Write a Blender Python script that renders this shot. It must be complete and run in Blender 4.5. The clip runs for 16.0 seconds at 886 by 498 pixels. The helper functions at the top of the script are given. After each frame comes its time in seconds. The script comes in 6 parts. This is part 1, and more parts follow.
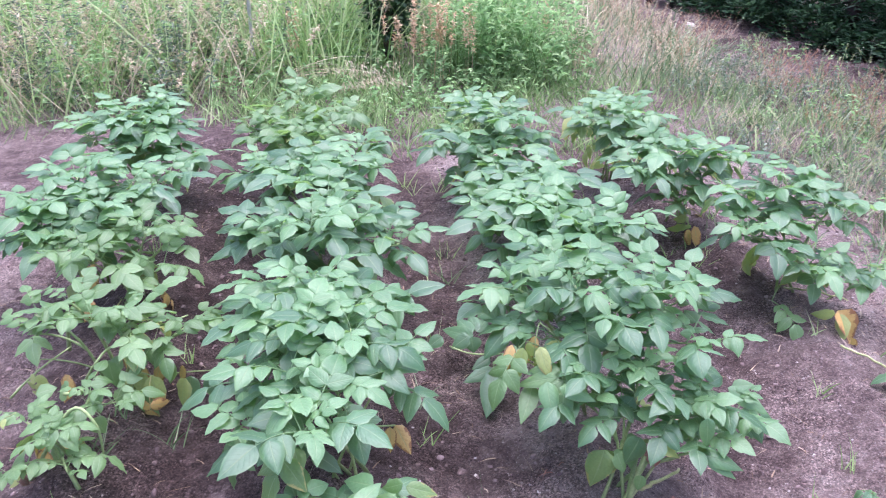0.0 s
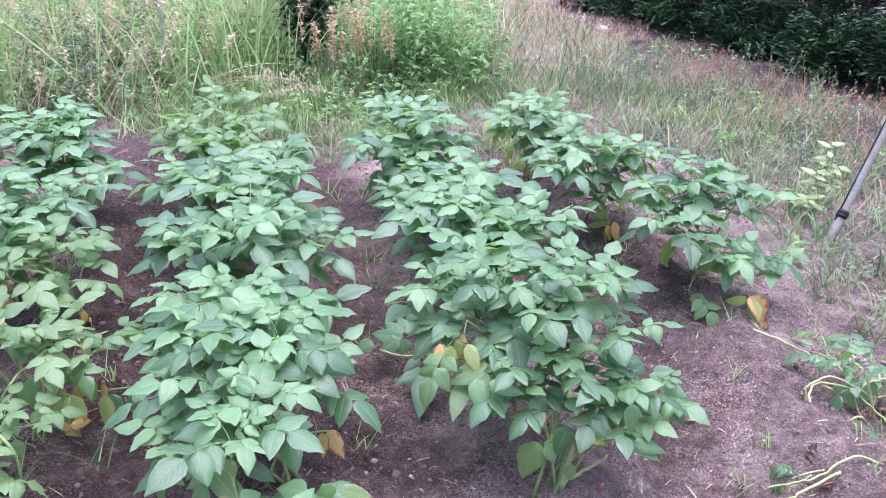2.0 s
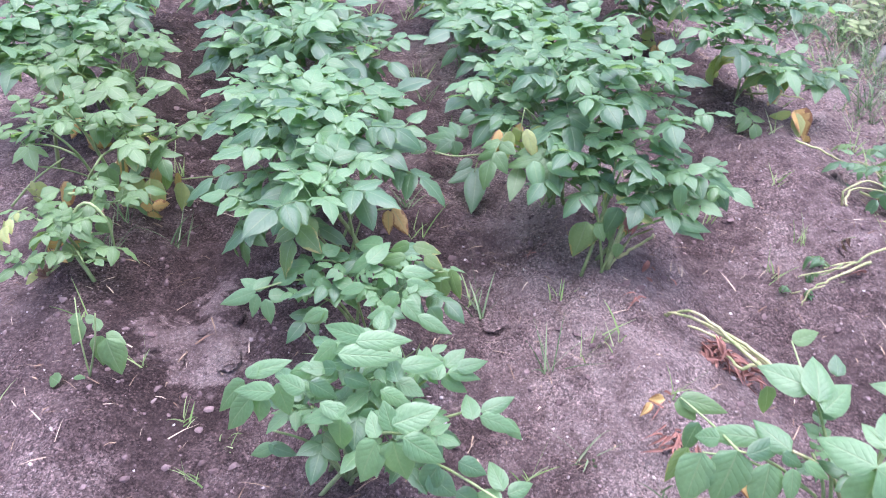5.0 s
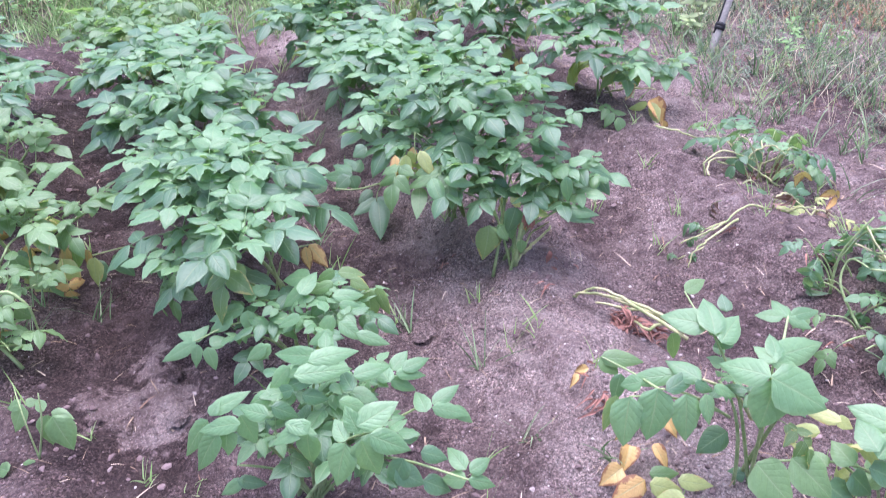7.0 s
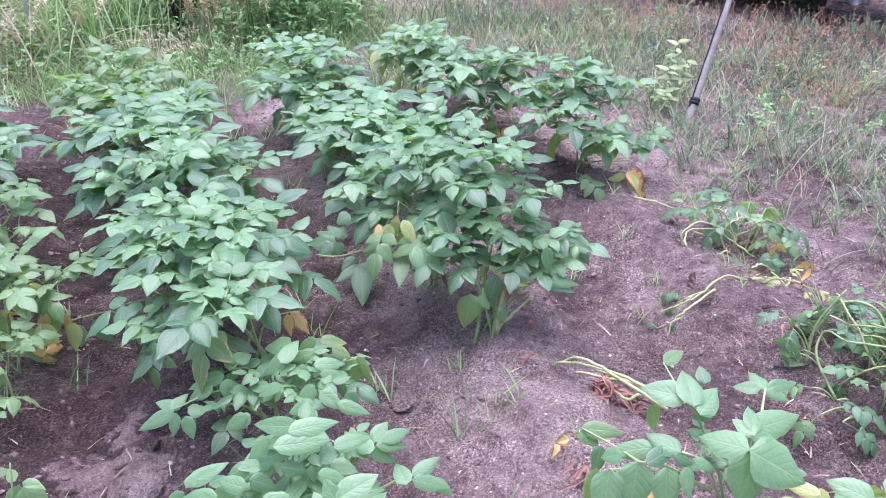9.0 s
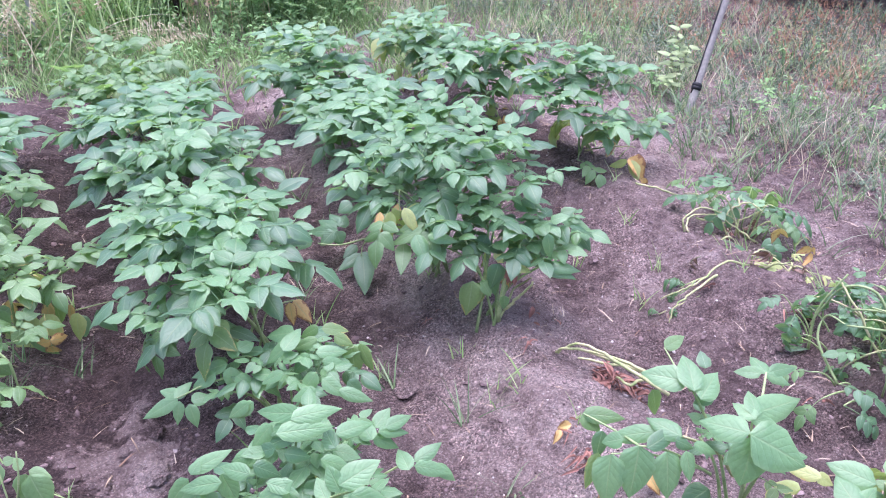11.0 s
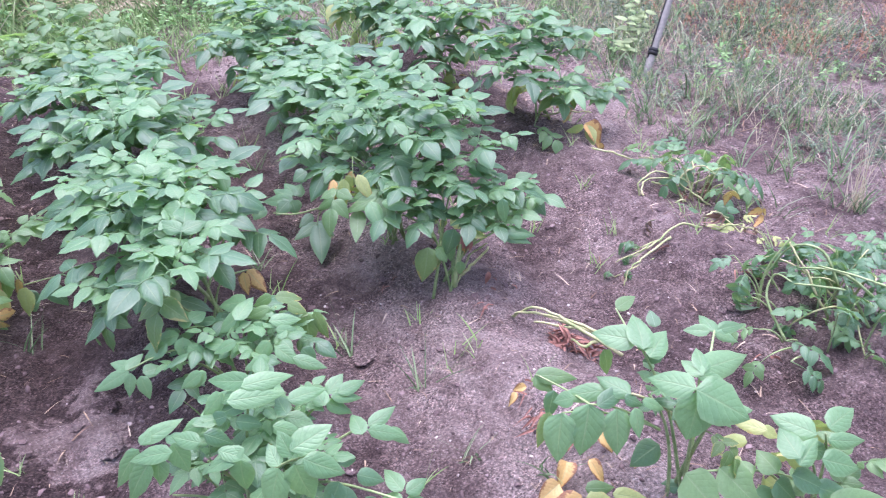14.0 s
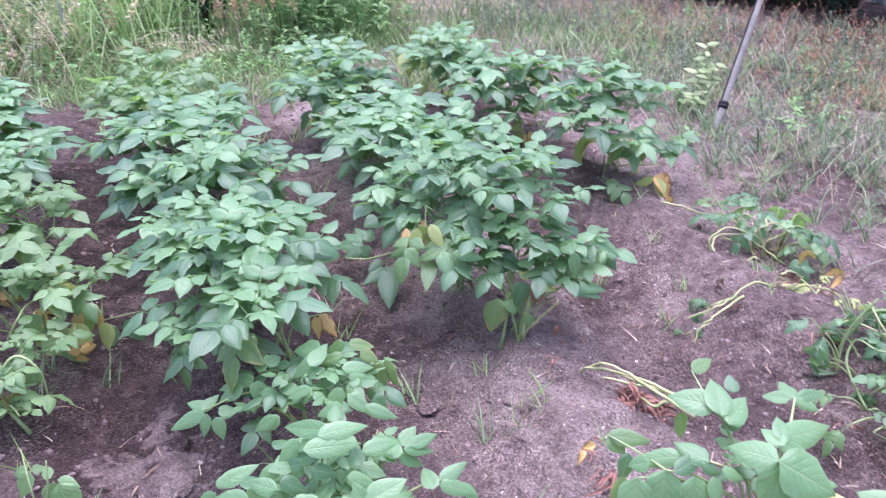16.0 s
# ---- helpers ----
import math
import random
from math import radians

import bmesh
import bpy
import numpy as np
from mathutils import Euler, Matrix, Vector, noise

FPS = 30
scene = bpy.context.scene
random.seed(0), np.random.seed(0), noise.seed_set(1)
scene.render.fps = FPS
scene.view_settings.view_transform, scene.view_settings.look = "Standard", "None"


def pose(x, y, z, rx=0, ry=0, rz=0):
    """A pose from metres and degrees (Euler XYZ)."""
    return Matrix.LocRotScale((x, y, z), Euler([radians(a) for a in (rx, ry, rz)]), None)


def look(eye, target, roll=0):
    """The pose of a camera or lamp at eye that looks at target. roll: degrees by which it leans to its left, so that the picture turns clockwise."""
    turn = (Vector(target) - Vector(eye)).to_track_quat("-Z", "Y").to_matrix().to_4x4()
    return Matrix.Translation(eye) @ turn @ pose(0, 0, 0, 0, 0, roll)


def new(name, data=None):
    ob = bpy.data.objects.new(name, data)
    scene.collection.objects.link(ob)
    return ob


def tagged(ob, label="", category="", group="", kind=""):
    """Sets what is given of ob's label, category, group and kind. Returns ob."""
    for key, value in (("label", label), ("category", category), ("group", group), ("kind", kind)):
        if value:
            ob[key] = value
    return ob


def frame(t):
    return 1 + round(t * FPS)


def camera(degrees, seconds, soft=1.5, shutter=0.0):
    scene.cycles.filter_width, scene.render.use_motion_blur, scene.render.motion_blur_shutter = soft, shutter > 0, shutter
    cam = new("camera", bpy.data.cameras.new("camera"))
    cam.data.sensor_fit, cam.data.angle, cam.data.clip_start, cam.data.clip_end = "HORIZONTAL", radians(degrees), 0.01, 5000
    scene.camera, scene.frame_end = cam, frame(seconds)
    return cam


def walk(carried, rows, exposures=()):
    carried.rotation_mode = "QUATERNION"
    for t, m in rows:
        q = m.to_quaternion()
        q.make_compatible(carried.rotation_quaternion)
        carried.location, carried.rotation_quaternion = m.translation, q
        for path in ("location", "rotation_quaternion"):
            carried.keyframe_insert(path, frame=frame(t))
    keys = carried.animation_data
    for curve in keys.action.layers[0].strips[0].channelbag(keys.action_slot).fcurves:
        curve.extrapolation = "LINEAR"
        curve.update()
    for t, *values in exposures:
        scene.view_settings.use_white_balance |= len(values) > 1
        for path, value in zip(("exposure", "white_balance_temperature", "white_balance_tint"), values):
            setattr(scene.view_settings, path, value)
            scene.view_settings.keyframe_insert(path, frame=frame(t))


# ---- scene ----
# ---- camera and its walk ----
cam = camera(60.2, 16.0, soft=1.0, shutter=0.4)
PATH = [
    (0, (0.061, 0.033, 1.558), (-0.283, 1.765, 0.618), 1.8),
    (0.5, (0.058, 0.029, 1.557), (-0.219, 1.782, 0.634), 1.6),
    (1, (0.06, 0.026, 1.556), (-0.174, 1.785, 0.634), 1.7),
    (1.5, (0.07, 0.022, 1.554), (-0.128, 1.785, 0.632), 1.9),
    (2, (0.072, 0.017, 1.554), (-0.089, 1.785, 0.634), 2.3),
    (2.5, (0.076, 0.016, 1.541), (-0.12, 1.764, 0.59), 2.1),
    (3, (0.083, 0.027, 1.546), (-0.19, 1.746, 0.562), 0.7),
    (3.5, (0.042, 0.0, 1.519), (-0.217, 1.717, 0.526), 0.9),
    (4, (0.001, -0.062, 1.437), (-0.215, 1.564, 0.292), 2.3),
    (4.2, (0.025, -0.081, 1.43), (-0.229, 1.503, 0.235), 2.9),
    (6.3, (-0.049, -0.335, 1.439), (-0.021, 1.248, 0.216), -0.9),
    (6.5, (-0.043, -0.334, 1.449), (0.002, 1.264, 0.246), -1.8),
    (7, (-0.042, -0.343, 1.469), (0.039, 1.301, 0.333), -2.4),
    (7.5, (-0.037, -0.351, 1.499), (0.038, 1.352, 0.453), -2.8),
    (8, (-0.045, -0.356, 1.499), (0.06, 1.371, 0.497), -1.8),
    (8.5, (-0.04, -0.353, 1.497), (0.092, 1.377, 0.502), -1.3),
    (9, (-0.043, -0.352, 1.493), (0.096, 1.376, 0.495), -0.9),
    (11.3, (-0.035, -0.36, 1.492), (0.095, 1.349, 0.462), -1.6),
    (11.5, (-0.032, -0.362, 1.493), (0.106, 1.344, 0.458), -1.5),
    (12, (-0.036, -0.36, 1.489), (0.101, 1.343, 0.448), -1.4),
    (12.5, (-0.031, -0.363, 1.486), (0.111, 1.334, 0.437), -1.3),
    (13, (-0.024, -0.366, 1.483), (0.127, 1.32, 0.418), -1.4),
    (13.5, (-0.016, -0.365, 1.48), (0.145, 1.309, 0.398), -1.5),
    (14, (-0.006, -0.364, 1.477), (0.204, 1.3, 0.388), -1.0),
    (14.5, (-0.001, -0.361, 1.476), (0.265, 1.293, 0.382), -0.6),
    (15, (-0.008, -0.354, 1.481), (0.252, 1.297, 0.382), -1.1),
    (15.5, (-0.04, -0.347, 1.499), (0.138, 1.341, 0.441), -1.6),
    (16, (-0.055, -0.354, 1.51), (0.024, 1.378, 0.513), -1.4),
]
walk(cam, [(t, look(eye, target, roll)) for t, eye, target, roll in PATH], exposures=[(0.0, 1.31, 5620, 33), (3.5, 1.32, 5620, 33), (6.5, 1.30, 5560, 35), (9.0, 1.28, 5560, 35), (16.0, 1.27, 5560, 35)])

# ---- world, sun, exposure ----
SUN_ELEV, SUN_TURN = 82.0, 20.0
world = bpy.data.worlds.new("overcast_sky")
scene.world = world
world.use_nodes = True
wn = world.node_tree
sky = wn.nodes.new("ShaderNodeTexSky")
sky.sky_type = "NISHITA"
sky.sun_disc = False
sky.sun_elevation = radians(SUN_ELEV)
sky.sun_rotation = radians(SUN_TURN)
sky.air_density, sky.dust_density, sky.ozone_density = 1.0, 4.0, 1.0
back = wn.nodes["Background"]
back.inputs["Strength"].default_value = 0.15
wn.links.new(sky.outputs["Color"], back.inputs["Color"])
sun = new("sun", bpy.data.lights.new("sun", "SUN"))
sun.data.energy, sun.data.angle, sun.data.color = 2.5, radians(75), (1.0, 0.98, 0.95)
az = radians(SUN_TURN)
away = Vector((math.sin(az) * math.cos(radians(SUN_ELEV)), math.cos(az) * math.cos(radians(SUN_ELEV)), math.sin(radians(SUN_ELEV))))
sun.matrix_world = look(away * 20, (0, 0, 0))


# ---- materials ----
def node_mat(name):
    m = bpy.data.materials.new(name)
    m.use_nodes = True
    nt = m.node_tree
    nt.nodes.clear()
    out = nt.nodes.new("ShaderNodeOutputMaterial")
    bsdf = nt.nodes.new("ShaderNodeBsdfPrincipled")
    nt.links.new(bsdf.outputs[0], out.inputs[0])
    return m, nt, bsdf, out


def add(nt, kind, **values):
    n = nt.nodes.new(kind)
    for k, v in values.items():
        if k in n.inputs:
            n.inputs[k].default_value = v
        else:
            n.inputs[k.replace("_", " ")].default_value = v
    return n


def math_node(nt, op, a, b=None):
    n = nt.nodes.new("ShaderNodeMath")
    n.operation = op
    for i, v in enumerate((a, b)):
        if v is None:
            continue
        if isinstance(v, (int, float)):
            n.inputs[i].default_value = v
        else:
            nt.links.new(v, n.inputs[i])
    return n.outputs[0]


def ramp(nt, fac, stops):
    n = nt.nodes.new("ShaderNodeValToRGB")
    el = n.color_ramp.elements
    while len(el) < len(stops):
        el.new(0.5)
    for e, (p, c) in zip(el, stops):
        e.position = p
        e.color = (*c, 1) if len(c) == 3 else c
    nt.links.new(fac, n.inputs[0])
    return n.outputs[0]


def mix(nt, fac, a, b, how="MIX"):
    n = nt.nodes.new("ShaderNodeMix")
    n.data_type = "RGBA"
    n.blend_type = how
    for sock, v in ((n.inputs[0], fac), (n.inputs[6], a), (n.inputs[7], b)):
        if isinstance(v, (int, float)):
            sock.default_value = v
        elif isinstance(v, tuple):
            sock.default_value = (*v, 1)
        else:
            nt.links.new(v, sock)
    return n.outputs[2]


def noise_tex(nt, scale, detail=4.0, rough=0.6, coord=None):
    n = add(nt, "ShaderNodeTexNoise", Scale=scale, Detail=detail, Roughness=rough)
    if coord is not None:
        nt.links.new(coord, n.inputs["Vector"])
    return n.outputs["Fac"]


def bump(nt, bsdf, height, strength, distance):
    b = add(nt, "ShaderNodeBump", Strength=strength, Distance=distance)
    nt.links.new(height, b.inputs["Height"])
    nt.links.new(b.outputs[0], bsdf.inputs["Normal"])


def leaf_mat(name, dark, light, edge=None, edge_amount=0.0, rough=0.5, through_light=0.42):
    """Potato leaf: netted veins raised on a quilted blade, colour varying from leaf to leaf."""
    m, nt, bsdf, out = node_mat(name)
    uv = nt.nodes.new("ShaderNodeUVMap")
    sep = nt.nodes.new("ShaderNodeSeparateXYZ")
    nt.links.new(uv.outputs[0], sep.inputs[0])
    across = math_node(nt, "ABSOLUTE", math_node(nt, "SUBTRACT", sep.outputs[0], 0.5))
    phase = math_node(nt, "SUBTRACT", math_node(nt, "MULTIPLY", sep.outputs[1], 6.5), math_node(nt, "MULTIPLY", across, 4.2))
    wave = math_node(nt, "ABSOLUTE", math_node(nt, "SINE", math_node(nt, "MULTIPLY", phase, math.pi)))
    side = math_node(nt, "POWER", wave, 0.45)
    rib = math_node(nt, "MINIMUM", math_node(nt, "MULTIPLY", across, 22.0), 1.0)
    blade = math_node(nt, "MULTIPLY", side, rib)
    info = nt.nodes.new("ShaderNodeObjectInfo")
    geo = nt.nodes.new("ShaderNodeNewGeometry")
    coord = nt.nodes.new("ShaderNodeTexCoord")
    big = noise_tex(nt, 14.0, 3.0, 0.6, coord.outputs["Object"])
    fine = noise_tex(nt, 160.0, 3.0, 0.6, coord.outputs["Object"])
    tone = math_node(nt, "ADD", math_node(nt, "MULTIPLY", info.outputs["Random"], 0.42), math_node(nt, "MULTIPLY", geo.outputs["Random Per Island"], 0.48))
    tone = math_node(nt, "ADD", tone, math_node(nt, "MULTIPLY", math_node(nt, "SUBTRACT", big, 0.5), 0.5))
    tone = math_node(nt, "ADD", tone, 0.03)
    col = ramp(nt, tone, [(0.0, dark), (1.0, light)])
    vein = mix(nt, 0.10, col, (0.05, 0.12, 0.05))
    col = mix(nt, ramp(nt, blade, [(0.0, (1, 1, 1)), (0.55, (0, 0, 0))]), col, vein)
    midrib = ramp(nt, across, [(0.0, (1, 1, 1)), (0.045, (0, 0, 0))])
    col = mix(nt, math_node(nt, "MULTIPLY", midrib, 0.45), col, (0.34, 0.45, 0.22))
    col = mix(nt, 0.35, col, ramp(nt, fine, [(0.3, (0.35, 0.35, 0.35)), (0.7, (0.65, 0.65, 0.65))]), "OVERLAY")
    margin = ramp(nt, across, [(0.40, (0, 0, 0)), (0.49, (1, 1, 1))])
    col = mix(nt, math_node(nt, "MULTIPLY", margin, 0.22), col, (0.36, 0.47, 0.24))
    if edge:
        rim = math_node(nt, "ADD", math_node(nt, "MULTIPLY", across, 1.6), math_node(nt, "MULTIPLY", sep.outputs[1], 0.35))
        rim = math_node(nt, "ADD", rim, math_node(nt, "MULTIPLY", math_node(nt, "SUBTRACT", noise_tex(nt, 35.0, 4.0, 0.7, coord.outputs["Object"]), 0.5), 1.6))
        col = mix(nt, ramp(nt, rim, [(1.0 - edge_amount, (0, 0, 0)), (min(1.0, 1.12 - edge_amount), (1, 1, 1))]), col, edge)
    nt.links.new(col, bsdf.inputs["Base Color"])
    bsdf.inputs["Roughness"].default_value = rough
    bsdf.inputs["Specular IOR Level"].default_value = 0.7
    bsdf.inputs["Coat Weight"].default_value = 0.30
    bsdf.inputs["Coat Roughness"].default_value = 0.34
    quilt = math_node(nt, "ADD", math_node(nt, "POWER", blade, 0.6), math_node(nt, "MULTIPLY", noise_tex(nt, 90.0, 3.0, 0.6, coord.outputs["Object"]), 1.0))
    bump(nt, bsdf, quilt, 0.48, 0.0021)
    if through_light:
        tr = nt.nodes.new("ShaderNodeBsdfTranslucent")
        nt.links.new(mix(nt, 0.5, col, (0.36, 0.60, 0.10)), tr.inputs["Color"])
        ms = nt.nodes.new("ShaderNodeMixShader")
        ms.inputs[0].default_value = through_light
        nt.links.new(bsdf.outputs[0], ms.inputs[1])
        nt.links.new(tr.outputs[0], ms.inputs[2])
        nt.links.new(ms.outputs[0], out.inputs[0])
    return m


def plain_mat(name, stops, scale=20.0, rough=0.7, bump_scale=80.0, bump_depth=0.002, spec=0.3, island=0.0, metal=0.0, through_light=0.0):
    """Colour from noise at two scales, and from piece to piece where island is given."""
    m, nt, bsdf, out = node_mat(name)
    coord = nt.nodes.new("ShaderNodeTexCoord")
    a = noise_tex(nt, scale, 5.0, 0.65, coord.outputs["Object"])
    b = noise_tex(nt, scale * 7.3, 4.0, 0.65, coord.outputs["Object"])
    f = math_node(nt, "ADD", math_node(nt, "MULTIPLY", a, 0.65), math_node(nt, "MULTIPLY", b, 0.35))
    f = math_node(nt, "ADD", math_node(nt, "MULTIPLY", math_node(nt, "SUBTRACT", f, 0.5), 2.2), 0.5)
    if island:
        geo = nt.nodes.new("ShaderNodeNewGeometry")
        f = math_node(nt, "ADD", math_node(nt, "MULTIPLY", geo.outputs["Random Per Island"], island), math_node(nt, "MULTIPLY", f, 1.0 - island))
    col = ramp(nt, f, stops)
    nt.links.new(col, bsdf.inputs["Base Color"])
    bsdf.inputs["Roughness"].default_value = rough
    bsdf.inputs["Specular IOR Level"].default_value = spec
    bsdf.inputs["Metallic"].default_value = metal
    if bump_depth:
        bump(nt, bsdf, noise_tex(nt, bump_scale, 5.0, 0.65, coord.outputs["Object"]), 0.6, bump_depth)
    if through_light:
        tr = nt.nodes.new("ShaderNodeBsdfTranslucent")
        nt.links.new(col, tr.inputs["Color"])
        ms = nt.nodes.new("ShaderNodeMixShader")
        ms.inputs[0].default_value = through_light
        nt.links.new(bsdf.outputs[0], ms.inputs[1])
        nt.links.new(tr.outputs[0], ms.inputs[2])
        nt.links.new(ms.outputs[0], out.inputs[0])
    return m


def soil_mat():
    """Damp sandy loam: dark moist patches, a paler dry crust, pale sand grains."""
    m, nt, bsdf, out = node_mat("garden_soil")
    pos = nt.nodes.new("ShaderNodeNewGeometry").outputs["Position"]
    wide = noise_tex(nt, 1.3, 4.0, 0.6, pos)
    mid = noise_tex(nt, 9.0, 5.0, 0.7, pos)
    fine = noise_tex(nt, 130.0, 4.0, 0.75, pos)
    patch = noise_tex(nt, 24.0, 3.0, 0.55, pos)
    f = math_node(nt, "ADD", math_node(nt, "ADD", math_node(nt, "MULTIPLY", wide, 0.60), math_node(nt, "MULTIPLY", mid, 0.48)), math_node(nt, "MULTIPLY", patch, 0.24))
    f = math_node(nt, "SUBTRACT", f, 0.15)
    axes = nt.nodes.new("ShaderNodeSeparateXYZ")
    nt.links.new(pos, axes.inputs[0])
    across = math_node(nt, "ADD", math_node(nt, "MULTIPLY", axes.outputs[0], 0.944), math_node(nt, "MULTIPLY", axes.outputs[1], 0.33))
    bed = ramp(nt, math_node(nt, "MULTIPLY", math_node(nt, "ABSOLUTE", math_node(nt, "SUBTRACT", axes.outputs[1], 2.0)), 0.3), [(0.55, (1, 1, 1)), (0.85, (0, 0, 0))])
    # shade painted dark into the damp furrow bottoms; ridges and outer edge dry out
    for centre, width, shaded in ((-0.40, 0.24, 0.12), (0.34, 0.11, 0.04), (0.70, 0.21, -0.10), (1.22, 0.20, 0.05), (1.62, 0.22, 0.06)):
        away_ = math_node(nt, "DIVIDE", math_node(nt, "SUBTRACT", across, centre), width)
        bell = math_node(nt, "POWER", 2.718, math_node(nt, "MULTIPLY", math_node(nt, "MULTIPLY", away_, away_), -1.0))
        f = math_node(nt, "SUBTRACT", f, math_node(nt, "MULTIPLY", math_node(nt, "MULTIPLY", bell, bed), shaded))
    dry = math_node(nt, "MULTIPLY", math_node(nt, "SUBTRACT", math_node(nt, "ABSOLUTE", math_node(nt, "ADD", across, 0.2)), 0.75), 0.12)
    f = math_node(nt, "ADD", f, math_node(nt, "MINIMUM", math_node(nt, "MAXIMUM", dry, -0.02), 0.045))
    # hedge shade painted into the soil colour, darker towards the hedge
    hedge_shade = math_node(nt, "MINIMUM", math_node(nt, "MAXIMUM", math_node(nt, "MULTIPLY", math_node(nt, "SUBTRACT", across, 2.9), 0.13), 0.0), 0.09)
    f = math_node(nt, "SUBTRACT", f, hedge_shade)
    # eroded pale bank of silt at the foot of the second row
    crust = None
    for x, y, reach in ((-0.785, 1.315, 0.030), (-0.765, 1.245, 0.042), (-0.715, 1.15, 0.055), (-0.715, 1.06, 0.085), (-0.84, 1.10, 0.075)):
        spot = add(nt, "ShaderNodeVectorMath")
        spot.operation = "DISTANCE"
        nt.links.new(pos, spot.inputs[0])
        spot.inputs[1].default_value = (x, y, 0.03)
        near = math_node(nt, "SUBTRACT", reach + 0.03, math_node(nt, "ADD", spot.outputs["Value"], math_node(nt, "MULTIPLY", math_node(nt, "SUBTRACT", patch, 0.5), 0.24)))
        crust = near if crust is None else math_node(nt, "MAXIMUM", crust, near)
    crust = math_node(nt, "MINIMUM", math_node(nt, "MAXIMUM", math_node(nt, "MULTIPLY", crust, 28.0), 0.0), 1.0)
    f = math_node(nt, "ADD", f, math_node(nt, "MULTIPLY", crust, 0.25))
    base = ramp(nt, f, [(0.34, (0.082, 0.057, 0.052)), (0.46, (0.168, 0.121, 0.111)), (0.56, (0.286, 0.216, 0.195)), (0.67, (0.425, 0.342, 0.305))])
    grain = ramp(nt, fine, [(0.32, (0.16, 0.16, 0.16)), (0.50, (0.48, 0.48, 0.48)), (0.66, (0.88, 0.87, 0.86))])
    rugged = ramp(nt, noise_tex(nt, 5.0, 3.0, 0.6, pos), [(0.38, (0.45, 0.45, 0.45)), (0.60, (1, 1, 1))])
    rugged = math_node(nt, "MULTIPLY", rugged, math_node(nt, "SUBTRACT", 1.0, math_node(nt, "MULTIPLY", crust, 0.35)))
    col = mix(nt, rugged, base, grain, "OVERLAY")
    cells = add(nt, "ShaderNodeTexVoronoi", Scale=230.0, Randomness=1.0)
    nt.links.new(pos, cells.inputs["Vector"])
    pick = nt.nodes.new("ShaderNodeSeparateColor")
    nt.links.new(cells.outputs["Color"], pick.inputs[0])
    round_ = math_node(nt, "SUBTRACT", 1.0, math_node(nt, "MINIMUM", math_node(nt, "MULTIPLY", cells.outputs["Distance"], 1.6), 1.0))
    tone = ramp(nt, pick.outputs[0], [(0.0, (0.22, 0.22, 0.22)), (0.55, (0.46, 0.46, 0.46)), (0.85, (0.62, 0.61, 0.60)), (1.0, (0.92, 0.91, 0.89))])
    col = mix(nt, math_node(nt, "MULTIPLY", rugged, 0.85), col, tone, "OVERLAY")
    pale = math_node(nt, "MULTIPLY", math_node(nt, "GREATER_THAN", pick.outputs[1], 0.85), math_node(nt, "GREATER_THAN", round_, 0.35))
    dry_here = ramp(nt, f, [(0.40, (0.10, 0.10, 0.10)), (0.60, (0.75, 0.75, 0.75))])
    col = mix(nt, math_node(nt, "MULTIPLY", pale, dry_here), col, (0.50, 0.44, 0.40))
    nt.links.new(col, bsdf.inputs["Base Color"])
    bsdf.inputs["Roughness"].default_value = 0.95
    bsdf.inputs["Specular IOR Level"].default_value = 0.15
    h = math_node(nt, "ADD", noise_tex(nt, 38.0, 6.0, 0.75, pos), math_node(nt, "MULTIPLY", math_node(nt, "MULTIPLY", round_, pick.outputs[2]), 0.13))
    bump(nt, bsdf, h, 1.0, 0.05)
    return m


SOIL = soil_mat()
# two greens: leaf age, and canopy shade painted in as the darker one
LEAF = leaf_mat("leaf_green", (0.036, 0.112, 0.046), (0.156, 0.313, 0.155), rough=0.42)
LEAF_YOUNG_LIT = leaf_mat("leaf_young_lit_green", (0.076, 0.198, 0.072), (0.256, 0.452, 0.208), rough=0.42)
LEAF_EDGED = leaf_mat("leaf_yellow_edged", (0.09, 0.18, 0.05), (0.25, 0.37, 0.13), (0.46, 0.40, 0.13), 0.13, 0.45)
LEAF_PALE = leaf_mat("leaf_light_green", (0.072, 0.168, 0.050), (0.225, 0.380, 0.150), rough=0.52)
LEAF_YELLOW = leaf_mat("leaf_yellowing", (0.26, 0.36, 0.08), (0.50, 0.53, 0.20), (0.50, 0.38, 0.14), 0.10, 0.55, 0.35)
LEAF_ORANGE = leaf_mat("leaf_orange_dying", (0.50, 0.30, 0.08), (0.74, 0.50, 0.18), (0.30, 0.12, 0.05), 0.30, 0.6, 0.2)
DEAD_RED = plain_mat("leaf_shrivelled", [(0.0, (0.11, 0.045, 0.036)), (0.5, (0.30, 0.15, 0.115)), (1.0, (0.52, 0.34, 0.26))], 40, 0.85, 200, 0.001, 0.15, 0.7)
LEAF_BROWN = leaf_mat("leaf_brown_dead", (0.10, 0.045, 0.035), (0.26, 0.13, 0.09), None, 0, 0.85, 0.05)
STEM = plain_mat("stem_green", [(0.2, (0.18, 0.27, 0.09)), (0.8, (0.38, 0.46, 0.21))], 30, 0.5, 90, 0.0008)
STEM_PALE = plain_mat("stem_wilted", [(0.2, (0.19, 0.27, 0.09)), (0.5, (0.38, 0.40, 0.18)), (0.8, (0.54, 0.47, 0.29))], 30, 0.6, 90, 0.001)
GRASS = plain_mat("grass_green", [(0.0, (0.13, 0.26, 0.07)), (0.35, (0.32, 0.50, 0.16)), (0.75, (0.52, 0.68, 0.30)), (1.0, (0.72, 0.72, 0.48))], 3, 0.6, 60, 0.0, 0.3, 0.75, 0.0, 0.4)
